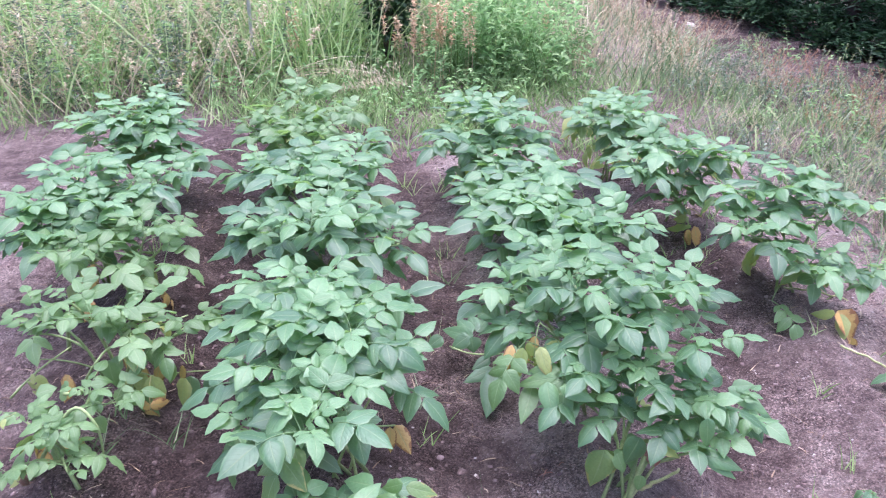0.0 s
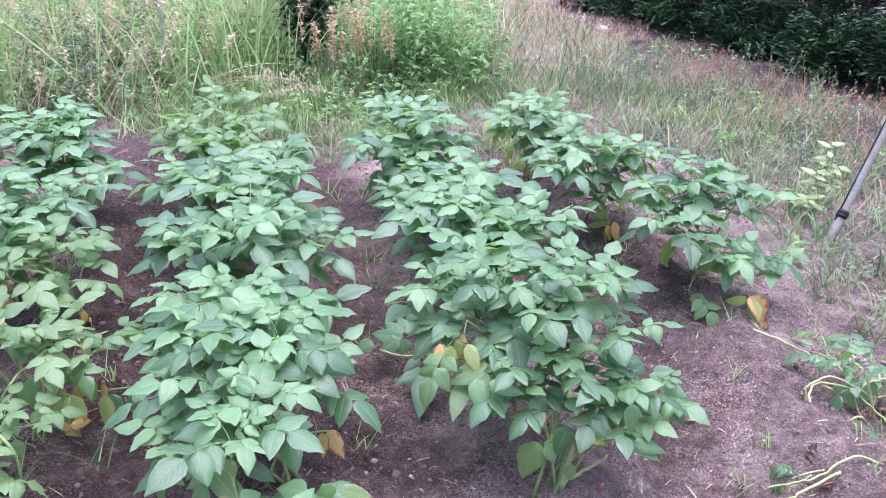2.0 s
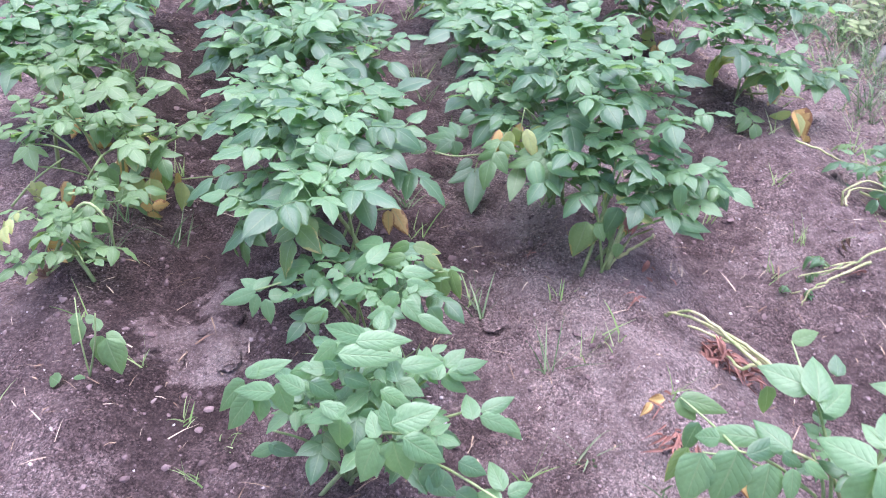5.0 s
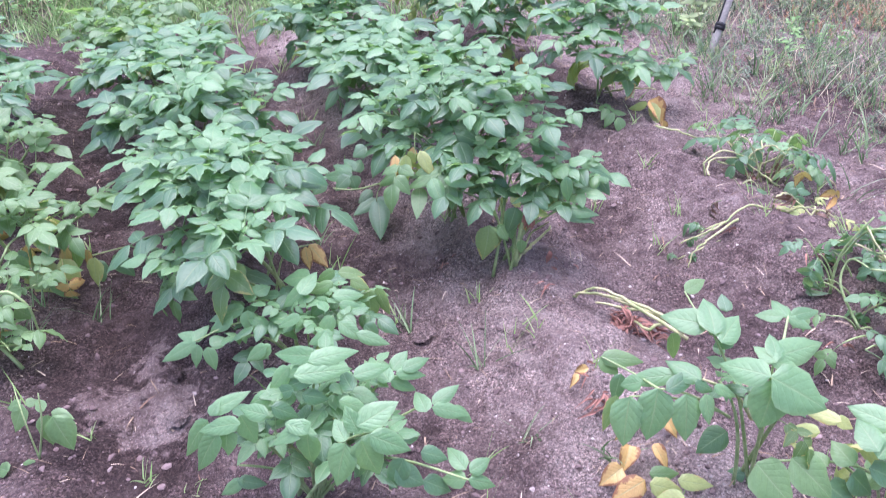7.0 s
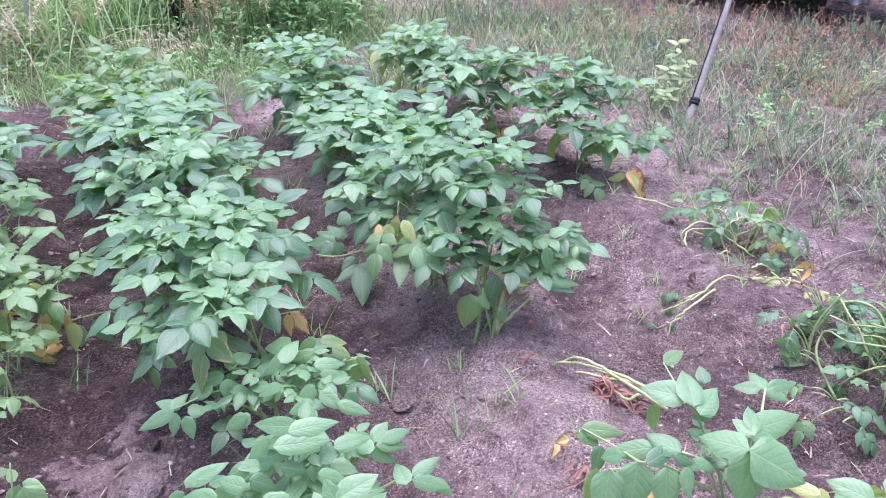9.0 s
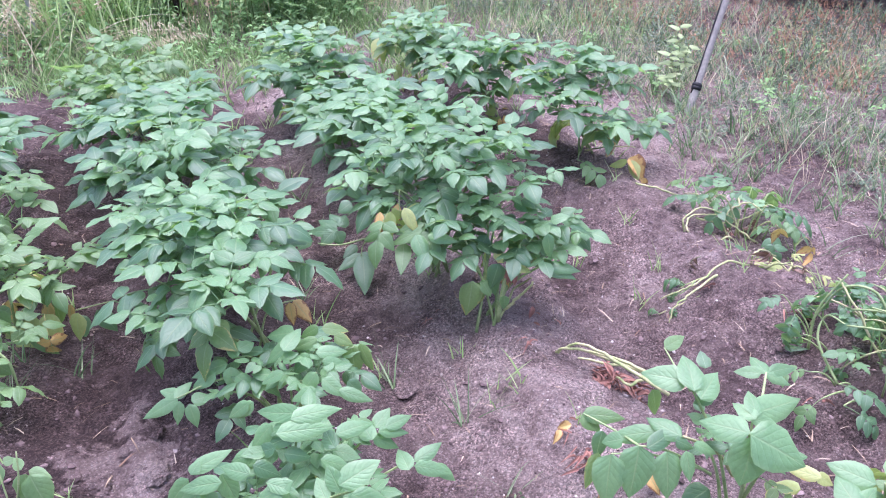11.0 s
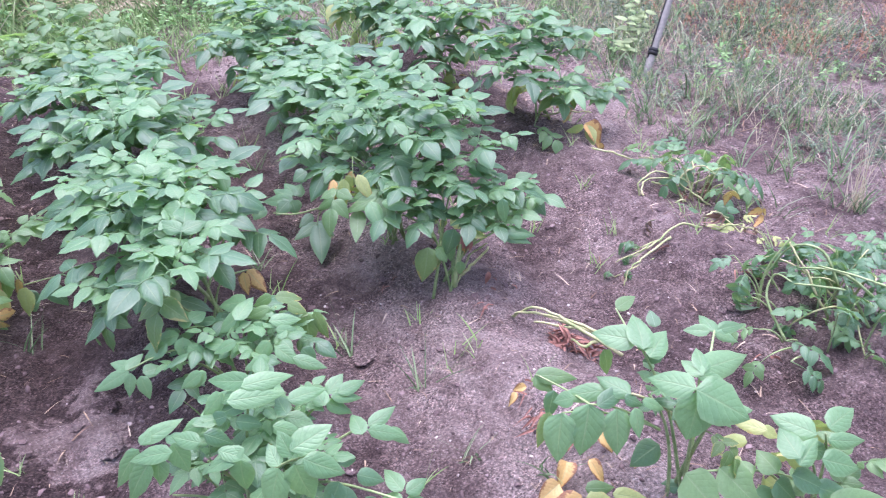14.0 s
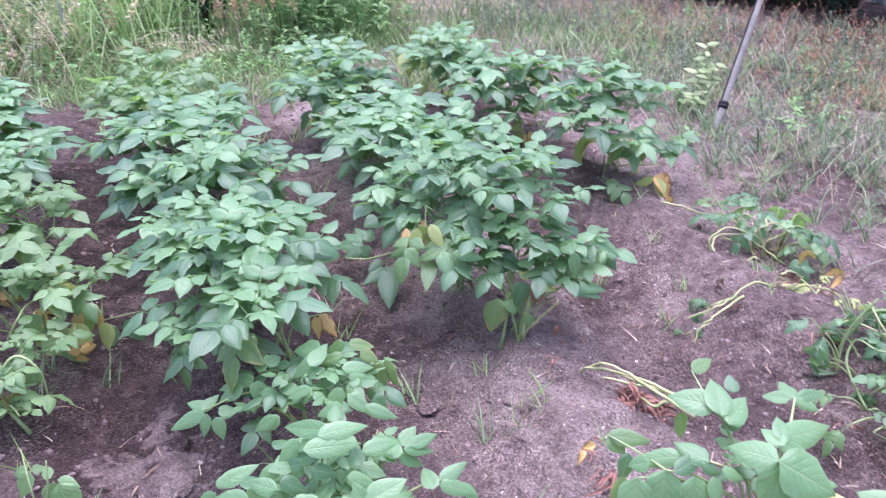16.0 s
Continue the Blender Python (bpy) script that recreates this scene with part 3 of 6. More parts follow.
# ---- row three, from its front plant to the back ----
front_three = potato_plant((0.26, 1.54), [(0.246, 1.644, 0.47), (0.41, 1.612, 0.42), (0.50, 1.66, 0.37), (0.125, 1.62, 0.47), (0.355, 1.60, 0.40), (0.30, 1.70, 0.46), (0.22, 1.58, 0.36), (0.42, 1.57, 0.34), (0.10, 1.60, 0.38)],
             "bushy potato plant with yellowed lower leaves at the row end", yellow=0, orange=0, brown=0, seed=31, scale=0.80, per_stem=6, low=0.72)
second_three = potato_plant((0.15, 1.85), [(0.275, 1.753, 0.64), (0.065, 1.761, 0.62), (-0.10, 1.857, 0.54), (-0.024, 1.934, 0.60), (0.163, 1.70, 0.58), (0.42, 1.72, 0.52), (-0.14, 1.90, 0.44), (0.36, 1.90, 0.54), (0.18, 1.93, 0.60), (0.00, 1.70, 0.48)],
             "dense potato plant with a few pale yellow hanging leaves", yellow=1, orange=0, seed=32, scale=0.95, per_stem=7, low=0.68)
potato_plant((-0.03, 2.52), [(-0.21, 2.42, 0.45), (-0.02, 2.42, 0.50), (0.12, 2.31, 0.50), (-0.12, 2.50, 0.50), (0.21, 2.40, 0.50), (-0.28, 2.70, 0.35), (0.05, 2.15, 0.45)],
             GREEN_LABEL, seed=33, scale=1.1)
potato_plant((-0.20, 2.98), [(-0.30, 2.92, 0.42), (-0.08, 2.95, 0.44), (-0.20, 2.78, 0.44), (-0.34, 2.80, 0.36), (-0.05, 2.78, 0.44)], GREEN_LABEL, yellow=1, seed=35, scale=1.1)
back_three = potato_plant((-0.42, 3.45), [(-0.52, 3.50, 0.50), (-0.32, 3.35, 0.52), (-0.22, 3.30, 0.42), (-0.59, 3.25, 0.42), (-0.47, 3.31, 0.30), (-0.34, 3.11, 0.40)],
             GREEN_LABEL, yellow=3, seed=34, scale=1.1)
# ---- row four ----
front_four = potato_plant((0.83, 2.76), [(0.78, 2.87, 0.56), (0.62, 2.58, 0.45), (0.87, 2.56, 0.35), (0.96, 2.80, 0.50), (0.61, 2.76, 0.50), (1.09, 2.69, 0.22)],
             "upright potato plant at the edge of the bed beside weeds", yellow=2, orange=1, seed=41)
mid_four = potato_plant((0.47, 3.30), [(0.35, 3.18, 0.50), (0.50, 3.16, 0.50), (0.62, 3.22, 0.48), (0.45, 3.10, 0.32), (0.25, 3.05, 0.45)], GREEN_LABEL, orange=1, seed=42, scale=1.1)
back_four = potato_plant((0.20, 3.86), [(0.15, 3.82, 0.50), (0.24, 3.60, 0.50), (0.04, 3.60, 0.45), (0.32, 3.60, 0.40)], GREEN_LABEL, yellow=4, seed=43, scale=1.1)
# ---- row two ----
front_two = potato_plant((-0.29, 0.75), [(-0.24, 0.76, 0.44), (-0.16, 0.80, 0.40), (-0.34, 0.72, 0.36), (-0.12, 0.66, 0.38)],
             "large-leaved potato plant at the front of the row", yellow=0, seed=21, scale=0.66, per_stem=9, low=0.55)
low_two = potato_plant((-0.33, 1.16), [(-0.27, 1.11, 0.38), (-0.18, 1.13, 0.34), (-0.44, 1.07, 0.32), (-0.34, 1.06, 0.38), (-0.25, 1.02, 0.36)], GREEN_LABEL, yellow=1, orange=0, seed=22, scale=0.62, per_stem=6, low=0.70)
mid_two = potato_plant((-0.46, 1.42), [(-0.448, 1.16, 0.53), (-0.62, 1.27, 0.40), (-0.425, 1.315, 0.54), (-0.346, 1.52, 0.46), (-0.558, 1.357, 0.53), (-0.70, 1.45, 0.44), (-0.452, 1.50, 0.57), (-0.587, 1.467, 0.56)], GREEN_LABEL, yellow=0, orange=0, seed=23, scale=0.95, per_stem=7, low=0.70)
potato_plant((-0.65, 1.80), [(-0.61, 1.67, 0.55), (-0.50, 1.62, 0.52), (-0.71, 1.62, 0.50), (-0.84, 1.88, 0.42), (-0.46, 1.75, 0.44), (-0.62, 1.50, 0.50)], GREEN_LABEL, seed=24)
potato_plant((-0.80, 2.25), [(-0.77, 2.05, 0.55), (-0.66, 2.15, 0.50), (-0.53, 2.25, 0.42), (-0.96, 2.16, 0.45), (-0.82, 2.36, 0.50), (-1.04, 2.25, 0.35)], GREEN_LABEL, seed=25, scale=1.1)
potato_plant((-1.02, 2.72), [(-0.93, 2.56, 0.50), (-0.80, 2.67, 0.50), (-1.00, 2.48, 0.50), (-1.19, 2.66, 0.45), (-1.28, 2.78, 0.35), (-0.90, 3.00, 0.45)], GREEN_LABEL, yellow=0, seed=26, scale=1.1)
potato_plant((-1.28, 3.30), [(-1.34, 3.45, 0.50), (-1.11, 3.30, 0.48), (-1.39, 3.17, 0.45), (-1.13, 3.05, 0.45), (-1.42, 3.08, 0.40)], GREEN_LABEL, yellow=0, leaves="light", seed=27, scale=1.1)
# ---- row one ----
front_one = potato_plant((-1.24, 1.66), [(-1.31, 1.59, 0.45), (-1.41, 1.57, 0.40), (-1.12, 1.63, 0.42), (-0.97, 1.70, 0.35), (-1.13, 1.56, 0.38), (-1.20, 1.54, 0.44), (-1.03, 1.64, 0.34), (-1.48, 1.60, 0.30)], PALE_LABEL, leaves="light", yellow=1, orange=1, seed=11, scale=0.78, per_stem=5, low=0.62)
potato_plant((-1.42, 2.02), [(-1.34, 2.06, 0.45), (-1.29, 2.14, 0.40), (-1.26, 2.00, 0.35), (-1.44, 1.89, 0.42), (-1.55, 1.88, 0.42)], PALE_LABEL, leaves="light", yellow=2, orange=2, seed=12, per_stem=7, scale=0.9)
potato_plant((-1.66, 2.24), [(-1.78, 2.31, 0.50), (-1.76, 2.05, 0.48), (-1.85, 2.03, 0.45), (-1.56, 2.14, 0.48), (-1.64, 1.96, 0.42), (-1.57, 2.34, 0.48), (-1.52, 2.55, 0.42)], GREEN_LABEL, seed=13, scale=1.05)
potato_plant((-1.88, 2.95), [(-1.91, 3.07, 0.52), (-1.98, 2.93, 0.50), (-2.13, 2.83, 0.45), (-1.83, 2.85, 0.50), (-1.63, 2.80, 0.36), (-1.80, 3.04, 0.42), (-1.89, 2.75, 0.40)], GREEN_LABEL, yellow=2, seed=14, scale=1.05)
potato_plant((-1.17, 1.30), [(-1.24, 1.28, 0.28), (-1.15, 1.24, 0.28), (-1.13, 1.40, 0.30), (-1.18, 1.14, 0.25), (-1.10, 1.22, 0.20), (-1.07, 1.42, 0.27)], PALE_LABEL, leaves="light", yellow=1, orange=2, brown=1, seed=15, scale=0.66, per_stem=4)
stray = potato_plant((-0.92, 0.90), [], "small light green potato seedling between the rows", yellow=0, seed=16)

# ---- front right: a thin plant and its neighbours ----
thin_plant = potato_plant((0.66, 0.70), [(0.56, 0.74, 0.38), (0.66, 0.66, 0.36)], "sparse light green potato plant with broad leaflets", yellow=0, seed=51, per_stem=4, low=0.75, scale=0.5)
pale_four = potato_plant((0.93, 0.62), [(0.98, 0.62, 0.24), (0.90, 0.56, 0.20)], PALE_LABEL, leaves="light", yellow=3, seed=52, scale=0.7, per_stem=4)
# ---- wilted plants lying on the soil ----
WILT_LABEL = "wilted potato plant collapsed on the bare soil"
lying_one = potato_plant((1.26, 2.06), [(1.29, 2.22, 0.16), (1.12, 2.26, 0.15), (1.42, 2.10, 0.14), (0.97, 2.34, 0.04), (1.13, 1.98, 0.05), (1.38, 1.98, 0.12), (1.20, 2.16, 0.18)], WILT_LABEL, leaves="green", yellow=0, brown=3, seed=61, wilt=True, per_stem=4, scale=0.6, group="wilted potato plants")
lying_two = potato_plant((1.09, 1.75), [(0.82, 1.63, 0.05), (0.98, 1.66, 0.06), (0.88, 1.70, 0.07)], WILT_LABEL, leaves="limp", yellow=0, brown=2, seed=62, wilt=True, per_stem=3, scale=0.8, low=0.6, group="wilted potato plants")
potato_plant((1.29, 1.75), [(1.33, 1.80, 0.09), (1.38, 1.70, 0.09), (1.16, 1.70, 0.04), (1.22, 1.84, 0.07)], "wilting yellow potato plant lying on the soil", leaves="yellow", yellow=0, orange=2, brown=1, seed=63, wilt=True, per_stem=3, scale=0.55, group="wilted potato plants")
tangle = potato_plant((1.42, 1.27), [(1.20, 1.44, 0.20), (1.38, 1.46, 0.22), (1.41, 1.20, 0.24), (1.18, 1.20, 0.12), (1.32, 1.05, 0.12), (1.55, 1.18, 0.22), (1.60, 1.40, 0.22), (1.25, 1.30, 0.20), (1.48, 1.34, 0.26), (1.30, 1.50, 0.16)], "tangle of limp potato stems with small curled leaves", leaves="green", yellow=0, brown=2, seed=64, wilt=True, per_stem=7, low=0.35, scale=0.5, group="wilted potato plants")
dead = potato_plant((0.66, 1.07), [], "dead potato stems with shrivelled red-brown leaves on the soil", yellow=0, seed=65, group="wilted potato plants")

# single leaves that stand out
hang_leaf(front_four, (0.76, 2.55, 0.15), -60, -10, 0.9, "light", 0, "yellow-green lower leaf")
hang_leaf(second_three, (-0.01, 1.66, 0.50), -95, -60, 0.75, "yellow", 0, "yellow hanging leaf")
hang_leaf(second_three, (0.04, 1.66, 0.44), -75, -25, 0.95, "light")
hang_leaf(second_three, (-0.04, 1.66, 0.44), -110, -20, 0.95, "light")

hang_leaf(mid_two, (-0.62, 1.30, 0.36), -110, -35, 0.8, "light")
hang_leaf(mid_two, (-0.66, 1.34, 0.32), -140, -45, 0.75, "light")
hang_leaf(front_one, (-0.93, 1.72, 0.14), -20, -25, 1.0, "green")
hang_leaf(front_one, (-0.98, 1.98, 0.26), 10, 10, 0.9, "light")


def blade(plant, start, tip, width, kind="g"):
    """One broad leaflet of a sparse plant, from its stalk to its tip."""
    a, e = Vector(start), Vector(tip)
    d = (e - a).normalized()
    side = d.cross(Vector((0, -0.58, 0.81))).normalized()
    m = Matrix((side, d, side.cross(d))).transposed().to_4x4()
    store = ([], [], [])
    rng = random.Random(round(1000 * (start[0] + 2 * start[1] + tip[0])))
    long = (e - a).length * 1.04
    leaflet(store, m, long, width if kind in "or" else max(width * 1.25, long * 0.36), *((rng.uniform(0.7, 1.1), 0.55, rng.uniform(-0.6, 0.6)) if kind in "or" else (rng.uniform(0.10, 0.28), 0.16, rng.uniform(-0.15, 0.15))), rng)
    me = mesh_of("leaf", *store[:2], {"g": LEAF_YOUNG_LIT, "d": LEAF, "p": LEAF_PALE, "e": LEAF_EDGED, "y": LEAF_YELLOW, "o": LEAF_ORANGE, "c": LEAF_ORANGE, "r": DEAD_RED, "s": SHRUB}[kind], store[2])
    child("leaf", me, plant, Matrix.Translation(a - plant.location), {"y": "yellowing leaf", "o": "dying orange leaf", "c": "dying orange leaf", "r": "shrivelled red-brown leaf"}.get(kind, ""))


def lie(plant, *course, thick=0.0044, mat=None):
    """A stem that arches through a few points of its course."""
    pts = []
    c = [Vector((x, y, z + ground_z(x, y) * (z < 0.25))) - plant.location for x, y, z in course]
    for k in range(len(c) - 1):
        p0, p1, p2, p3 = c[max(k - 1, 0)], c[k], c[k + 1], c[min(k + 2, len(c) - 1)]
        for i in range(5):
            s = i / 5
            pts.append(0.5 * (2 * p1 + (p2 - p0) * s + (2 * p0 - 5 * p1 + 4 * p2 - p3) * s * s + (3 * p1 - p0 - 3 * p2 + p3) * s ** 3))
    pts.append(c[-1])
    n = len(pts)
    wob = random.Random(round(1000 * abs(course[0][0] + course[-1][1])))
    if mat is None:
        pts = [q + Vector((wob.gauss(0, 0.0018), wob.gauss(0, 0.0018), wob.gauss(0, 0.0015))) for q in pts]
    child("stem", mesh_of("stem", *tube(pts, [thick * (1 - 0.5 * i / n) for i in range(n)], 7), mat or STEM_PALE), plant)


def shrivel(plant, place, count, size, seed):
    """A heap of dried leaves rolled into thin curls."""
    rng = random.Random(seed)
    x, y = place
    o = Vector((x, y, ground_z(x, y))) - plant.location
    for k in range(count):
        store = ([], [], [])
        leaflet(store, pose(0, 0, 0, rng.uniform(10, 50), rng.uniform(-40, 40), 0), size * rng.uniform(0.7, 1.2), size * rng.uniform(0.12, 0.24), rng.uniform(1.0, 2.6), rng.uniform(0.6, 1.6), rng.uniform(-1.6, 1.6), rng)
        spot = o + Vector((rng.gauss(0, size * 0.6), rng.gauss(0, size * 0.45), rng.uniform(0.008, 0.03)))
        child("leaf", mesh_of("leaf", *store[:2], DEAD_RED, store[2]), plant, Matrix.Translation(spot) @ pose(0, 0, 0, 0, 0, rng.uniform(0, 360)), "shrivelled red-brown leaf")


# the sparse plant: broad leaflets on long stalks
lie(thin_plant, (0.66, 0.7, 0.0), (0.610, 0.741, 0.299), (0.549, 0.792, 0.44), thick=0.0045, mat=STEM)
lie(thin_plant, (0.66, 0.7, 0.0), (0.660, 0.714, 0.272), (0.659, 0.731, 0.4), thick=0.0045, mat=STEM)
lie(thin_plant, (0.66, 0.7, 0.0), (0.634, 0.673, 0.306), (0.603, 0.641, 0.45), thick=0.0045, mat=STEM)
lie(thin_plant, (0.575, 0.695, 0.29), (0.480, 0.688, 0.37), (0.406, 0.673, 0.41), thick=0.0035, mat=STEM)
lie(thin_plant, (0.555, 0.690, 0.31), (0.440, 0.686, 0.37), (0.351, 0.668, 0.4), thick=0.003, mat=STEM)
lie(thin_plant, (0.549, 0.792, 0.43), (0.562, 0.880, 0.40), (0.560, 0.971, 0.40), thick=0.003, mat=STEM)
lie(thin_plant, (0.66, 0.7, 0.0), (0.713, 0.793, 0.245), (0.777, 0.907, 0.36), thick=0.0045, mat=STEM)
lie(thin_plant, (0.410, 0.683, 0.4), (0.382, 0.750, 0.38), (0.339, 0.824, 0.36), thick=0.003, mat=STEM)
lie(thin_plant, (0.657, 0.748, 0.15), (0.599, 0.737, 0.24), (0.494, 0.678, 0.42), thick=0.005, mat=STEM_PALE)
blade(thin_plant, (0.545, 0.796, 0.45), (0.459, 0.842, 0.45), 0.047, "g")
blade(thin_plant, (0.545, 0.768, 0.45), (0.563, 0.854, 0.48), 0.047, "g")
blade(thin_plant, (0.554, 0.755, 0.44), (0.615, 0.817, 0.46), 0.041, "g")
blade(thin_plant, (0.560, 0.971, 0.4), (0.620, 0.999, 0.41), 0.027, "p")
blade(thin_plant, (0.607, 0.857, 0.43), (0.610, 0.896, 0.45), 0.026, "d")
blade(thin_plant, (0.775, 0.903, 0.36), (0.769, 0.964, 0.37), 0.030, "g")
blade(thin_plant, (0.783, 0.906, 0.36), (0.861, 0.929, 0.36), 0.026, "g")
blade(thin_plant, (0.765, 0.905, 0.36), (0.712, 0.927, 0.36), 0.024, "g")
blade(thin_plant, (0.774, 0.904, 0.36), (0.830, 0.882, 0.34), 0.021, "g")
blade(thin_plant, (0.668, 0.735, 0.4), (0.682, 0.795, 0.42), 0.033, "g")
blade(thin_plant, (0.664, 0.744, 0.4), (0.816, 0.799, 0.38), 0.035, "g")
blade(thin_plant, (0.664, 0.727, 0.4), (0.639, 0.776, 0.41), 0.029, "g")
blade(thin_plant, (0.652, 0.732, 0.4), (0.729, 0.728, 0.38), 0.023, "g")
blade(thin_plant, (0.599, 0.634, 0.46), (0.524, 0.692, 0.45), 0.046, "g")
blade(thin_plant, (0.598, 0.632, 0.46), (0.704, 0.589, 0.41), 0.075, "g")
blade(thin_plant, (0.609, 0.633, 0.45), (0.585, 0.592, 0.36), 0.068, "g")
blade(thin_plant, (0.491, 0.678, 0.42), (0.435, 0.727, 0.43), 0.034, "g")
blade(thin_plant, (0.420, 0.666, 0.41), (0.500, 0.699, 0.42), 0.028, "d")
blade(thin_plant, (0.451, 0.705, 0.41), (0.356, 0.730, 0.39), 0.031, "g")
blade(thin_plant, (0.336, 0.821, 0.36), (0.428, 0.814, 0.36), 0.031, "p")
blade(thin_plant, (0.337, 0.824, 0.36), (0.372, 0.797, 0.33), 0.031, "p")
blade(thin_plant, (0.385, 0.704, 0.4), (0.345, 0.709, 0.39), 0.027, "g")
blade(thin_plant, (0.359, 0.750, 0.38), (0.338, 0.723, 0.33), 0.026, "d")
blade(thin_plant, (0.352, 0.668, 0.4), (0.331, 0.621, 0.31), 0.053, "g")
blade(thin_plant, (0.407, 0.673, 0.41), (0.385, 0.621, 0.32), 0.060, "g")
blade(thin_plant, (0.459, 0.662, 0.4), (0.460, 0.618, 0.31), 0.047, "g")
blade(thin_plant, (0.495, 0.659, 0.4), (0.503, 0.624, 0.35), 0.025, "g")
blade(thin_plant, (0.331, 0.683, 0.39), (0.305, 0.653, 0.32), 0.023, "e")
blade(thin_plant, (0.507, 0.658, 0.42), (0.554, 0.646, 0.4), 0.018, "g")
blade(thin_plant, (0.475, 0.671, 0.42), (0.516, 0.665, 0.4), 0.021, "d")
blade(thin_plant, (0.602, 0.735, 0.2), (0.532, 0.717, 0.17), 0.045, "d")
blade(thin_plant, (0.655, 0.710, 0.08), (0.620, 0.728, 0.07), 0.028, "d")
blade(thin_plant, (0.854, 0.737, 0.2), (0.788, 0.795, 0.19), 0.028, "y")
blade(thin_plant, (0.794, 0.712, 0.2), (0.747, 0.748, 0.19), 0.026, "y")
blade(thin_plant, (0.769, 0.676, 0.18), (0.737, 0.716, 0.17), 0.019, "y")
blade(thin_plant, (0.847, 0.748, 0.2), (0.881, 0.727, 0.18), 0.024, "y")
blade(thin_plant, (0.596, 0.783, 0.42), (0.557, 0.790, 0.4), 0.025, "d")
blade(thin_plant, (0.508, 0.881, 0.36), (0.530, 0.875, 0.28), 0.030, "p")
lie(dead, (0.66, 1.14, 0.1), (0.62, 1.21, 0.1), (0.53, 1.28, 0.09), (0.43, 1.34, 0.05), (0.42, 1.38, 0.0), thick=0.0058)
lie(dead, (0.67, 1.14, 0.08), (0.56, 1.22, 0.1), (0.47, 1.31, 0.08), (0.42, 1.36, 0.02), thick=0.0058)
lie(dead, (0.68, 1.22, 0.09), (0.57, 1.26, 0.09), (0.47, 1.34, 0.05), thick=0.0058)
lie(dead, (0.65, 1.37, 0.04), (0.57, 1.34, 0.05), (0.48, 1.37, 0.02), thick=0.0058)
lie(dead, (0.65, 1.26, 0.08), (0.58, 1.19, 0.06), (0.56, 1.24, 0.05), thick=0.0058)
lie(lying_one, (0.95, 2.35, 0.02), (1.05, 2.32, 0.025), (1.16, 2.31, 0.02), (1.2, 2.29, 0.05), (1.29, 2.26, 0.02))
lie(lying_one, (1.05, 2.05, 0.0), (1.05, 2.06, 0.06), (1.14, 2.09, 0.1), (1.24, 2.06, 0.08))
lie(lying_one, (1.06, 2.04, 0.0), (1.09, 2.11, 0.05), (1.19, 2.08, 0.09))
lie(lying_one, (1.21, 2.09, 0.06), (1.25, 2.11, 0.1), (1.31, 2.1, 0.13), (1.34, 2.05, 0.12))
lie(lying_one, (1.31, 1.99, 0.0), (1.25, 2.05, 0.04), (1.2, 2.1, 0.07))
lie(lying_one, (1.13, 2.14, 0.01), (1.21, 2.11, 0.03), (1.29, 2.1, 0.06), (1.35, 2.1, 0.08))
lie(lying_two, (1.2, 1.8, 0.0), (1.2, 1.8, 0.04), (1.25, 1.83, 0.05), (1.31, 1.85, 0.03))
lie(lying_two, (1.22, 1.75, 0.0), (1.26, 1.74, 0.03), (1.32, 1.74, 0.02))
lie(lying_two, (1.17, 1.77, 0.0), (1.08, 1.75, 0.03), (0.97, 1.68, 0.04), (0.91, 1.68, 0.03), (0.84, 1.68, 0.02))
lie(lying_two, (1.03, 1.7, 0.02), (0.92, 1.64, 0.03), (0.87, 1.62, 0.02), (0.84, 1.59, 0.0))
lie(tangle, (1.17, 1.18, 0.0), (1.14, 1.27, 0.1), (1.16, 1.29, 0.16), (1.16, 1.21, 0.18), mat=STEM)
lie(tangle, (1.31, 1.21, 0.0), (1.26, 1.25, 0.1), (1.22, 1.31, 0.18), (1.22, 1.37, 0.2))
lie(tangle, (1.33, 1.24, 0.1), (1.28, 1.28, 0.2), (1.22, 1.33, 0.19), (1.2, 1.37, 0.1), (1.18, 1.38, 0.04), mat=STEM)
lie(tangle, (1.491, 0.989, 0.05), (1.362, 1.035, 0.18), (1.284, 1.095, 0.24), (1.217, 1.201, 0.23), thick=0.0048, mat=STEM)
lie(tangle, (1.466, 1.180, 0.05), (1.274, 1.165, 0.19), (1.202, 1.259, 0.25), thick=0.0048, mat=STEM)
lie(tangle, (1.164, 1.334, 0.0), (1.171, 1.351, 0.12), (1.224, 1.339, 0.22), thick=0.0048, mat=STEM)
lie(tangle, (1.382, 1.139, 0.0), (1.307, 1.159, 0.12), (1.231, 1.173, 0.18), (1.178, 1.223, 0.16), thick=0.0048, mat=STEM)
shrivel(dead, (0.54, 1.27), 44, 0.05, 1)
shrivel(dead, (0.61, 1.24), 30, 0.045, 2)
shrivel(dead, (0.40, 0.94), 26, 0.035, 3)
shrivel(dead, (0.37, 1.05), 6, 0.03, 8)
shrivel(dead, (0.48, 0.86), 7, 0.035, 9)
shrivel(front_three, (0.40, 1.50), 4, 0.035, 10)
shrivel(front_three, (0.33, 1.40), 5, 0.03, 11)
shrivel(second_three, (0.08, 1.62), 4, 0.03, 12)
shrivel(lying_one, (1.20, 2.08), 6, 0.045, 4)
shrivel(lying_two, (1.00, 1.67), 2, 0.045, 5)
shrivel(tangle, (1.16, 1.44), 4, 0.045, 6)
shrivel(tangle, (1.08, 1.10), 3, 0.04, 7)
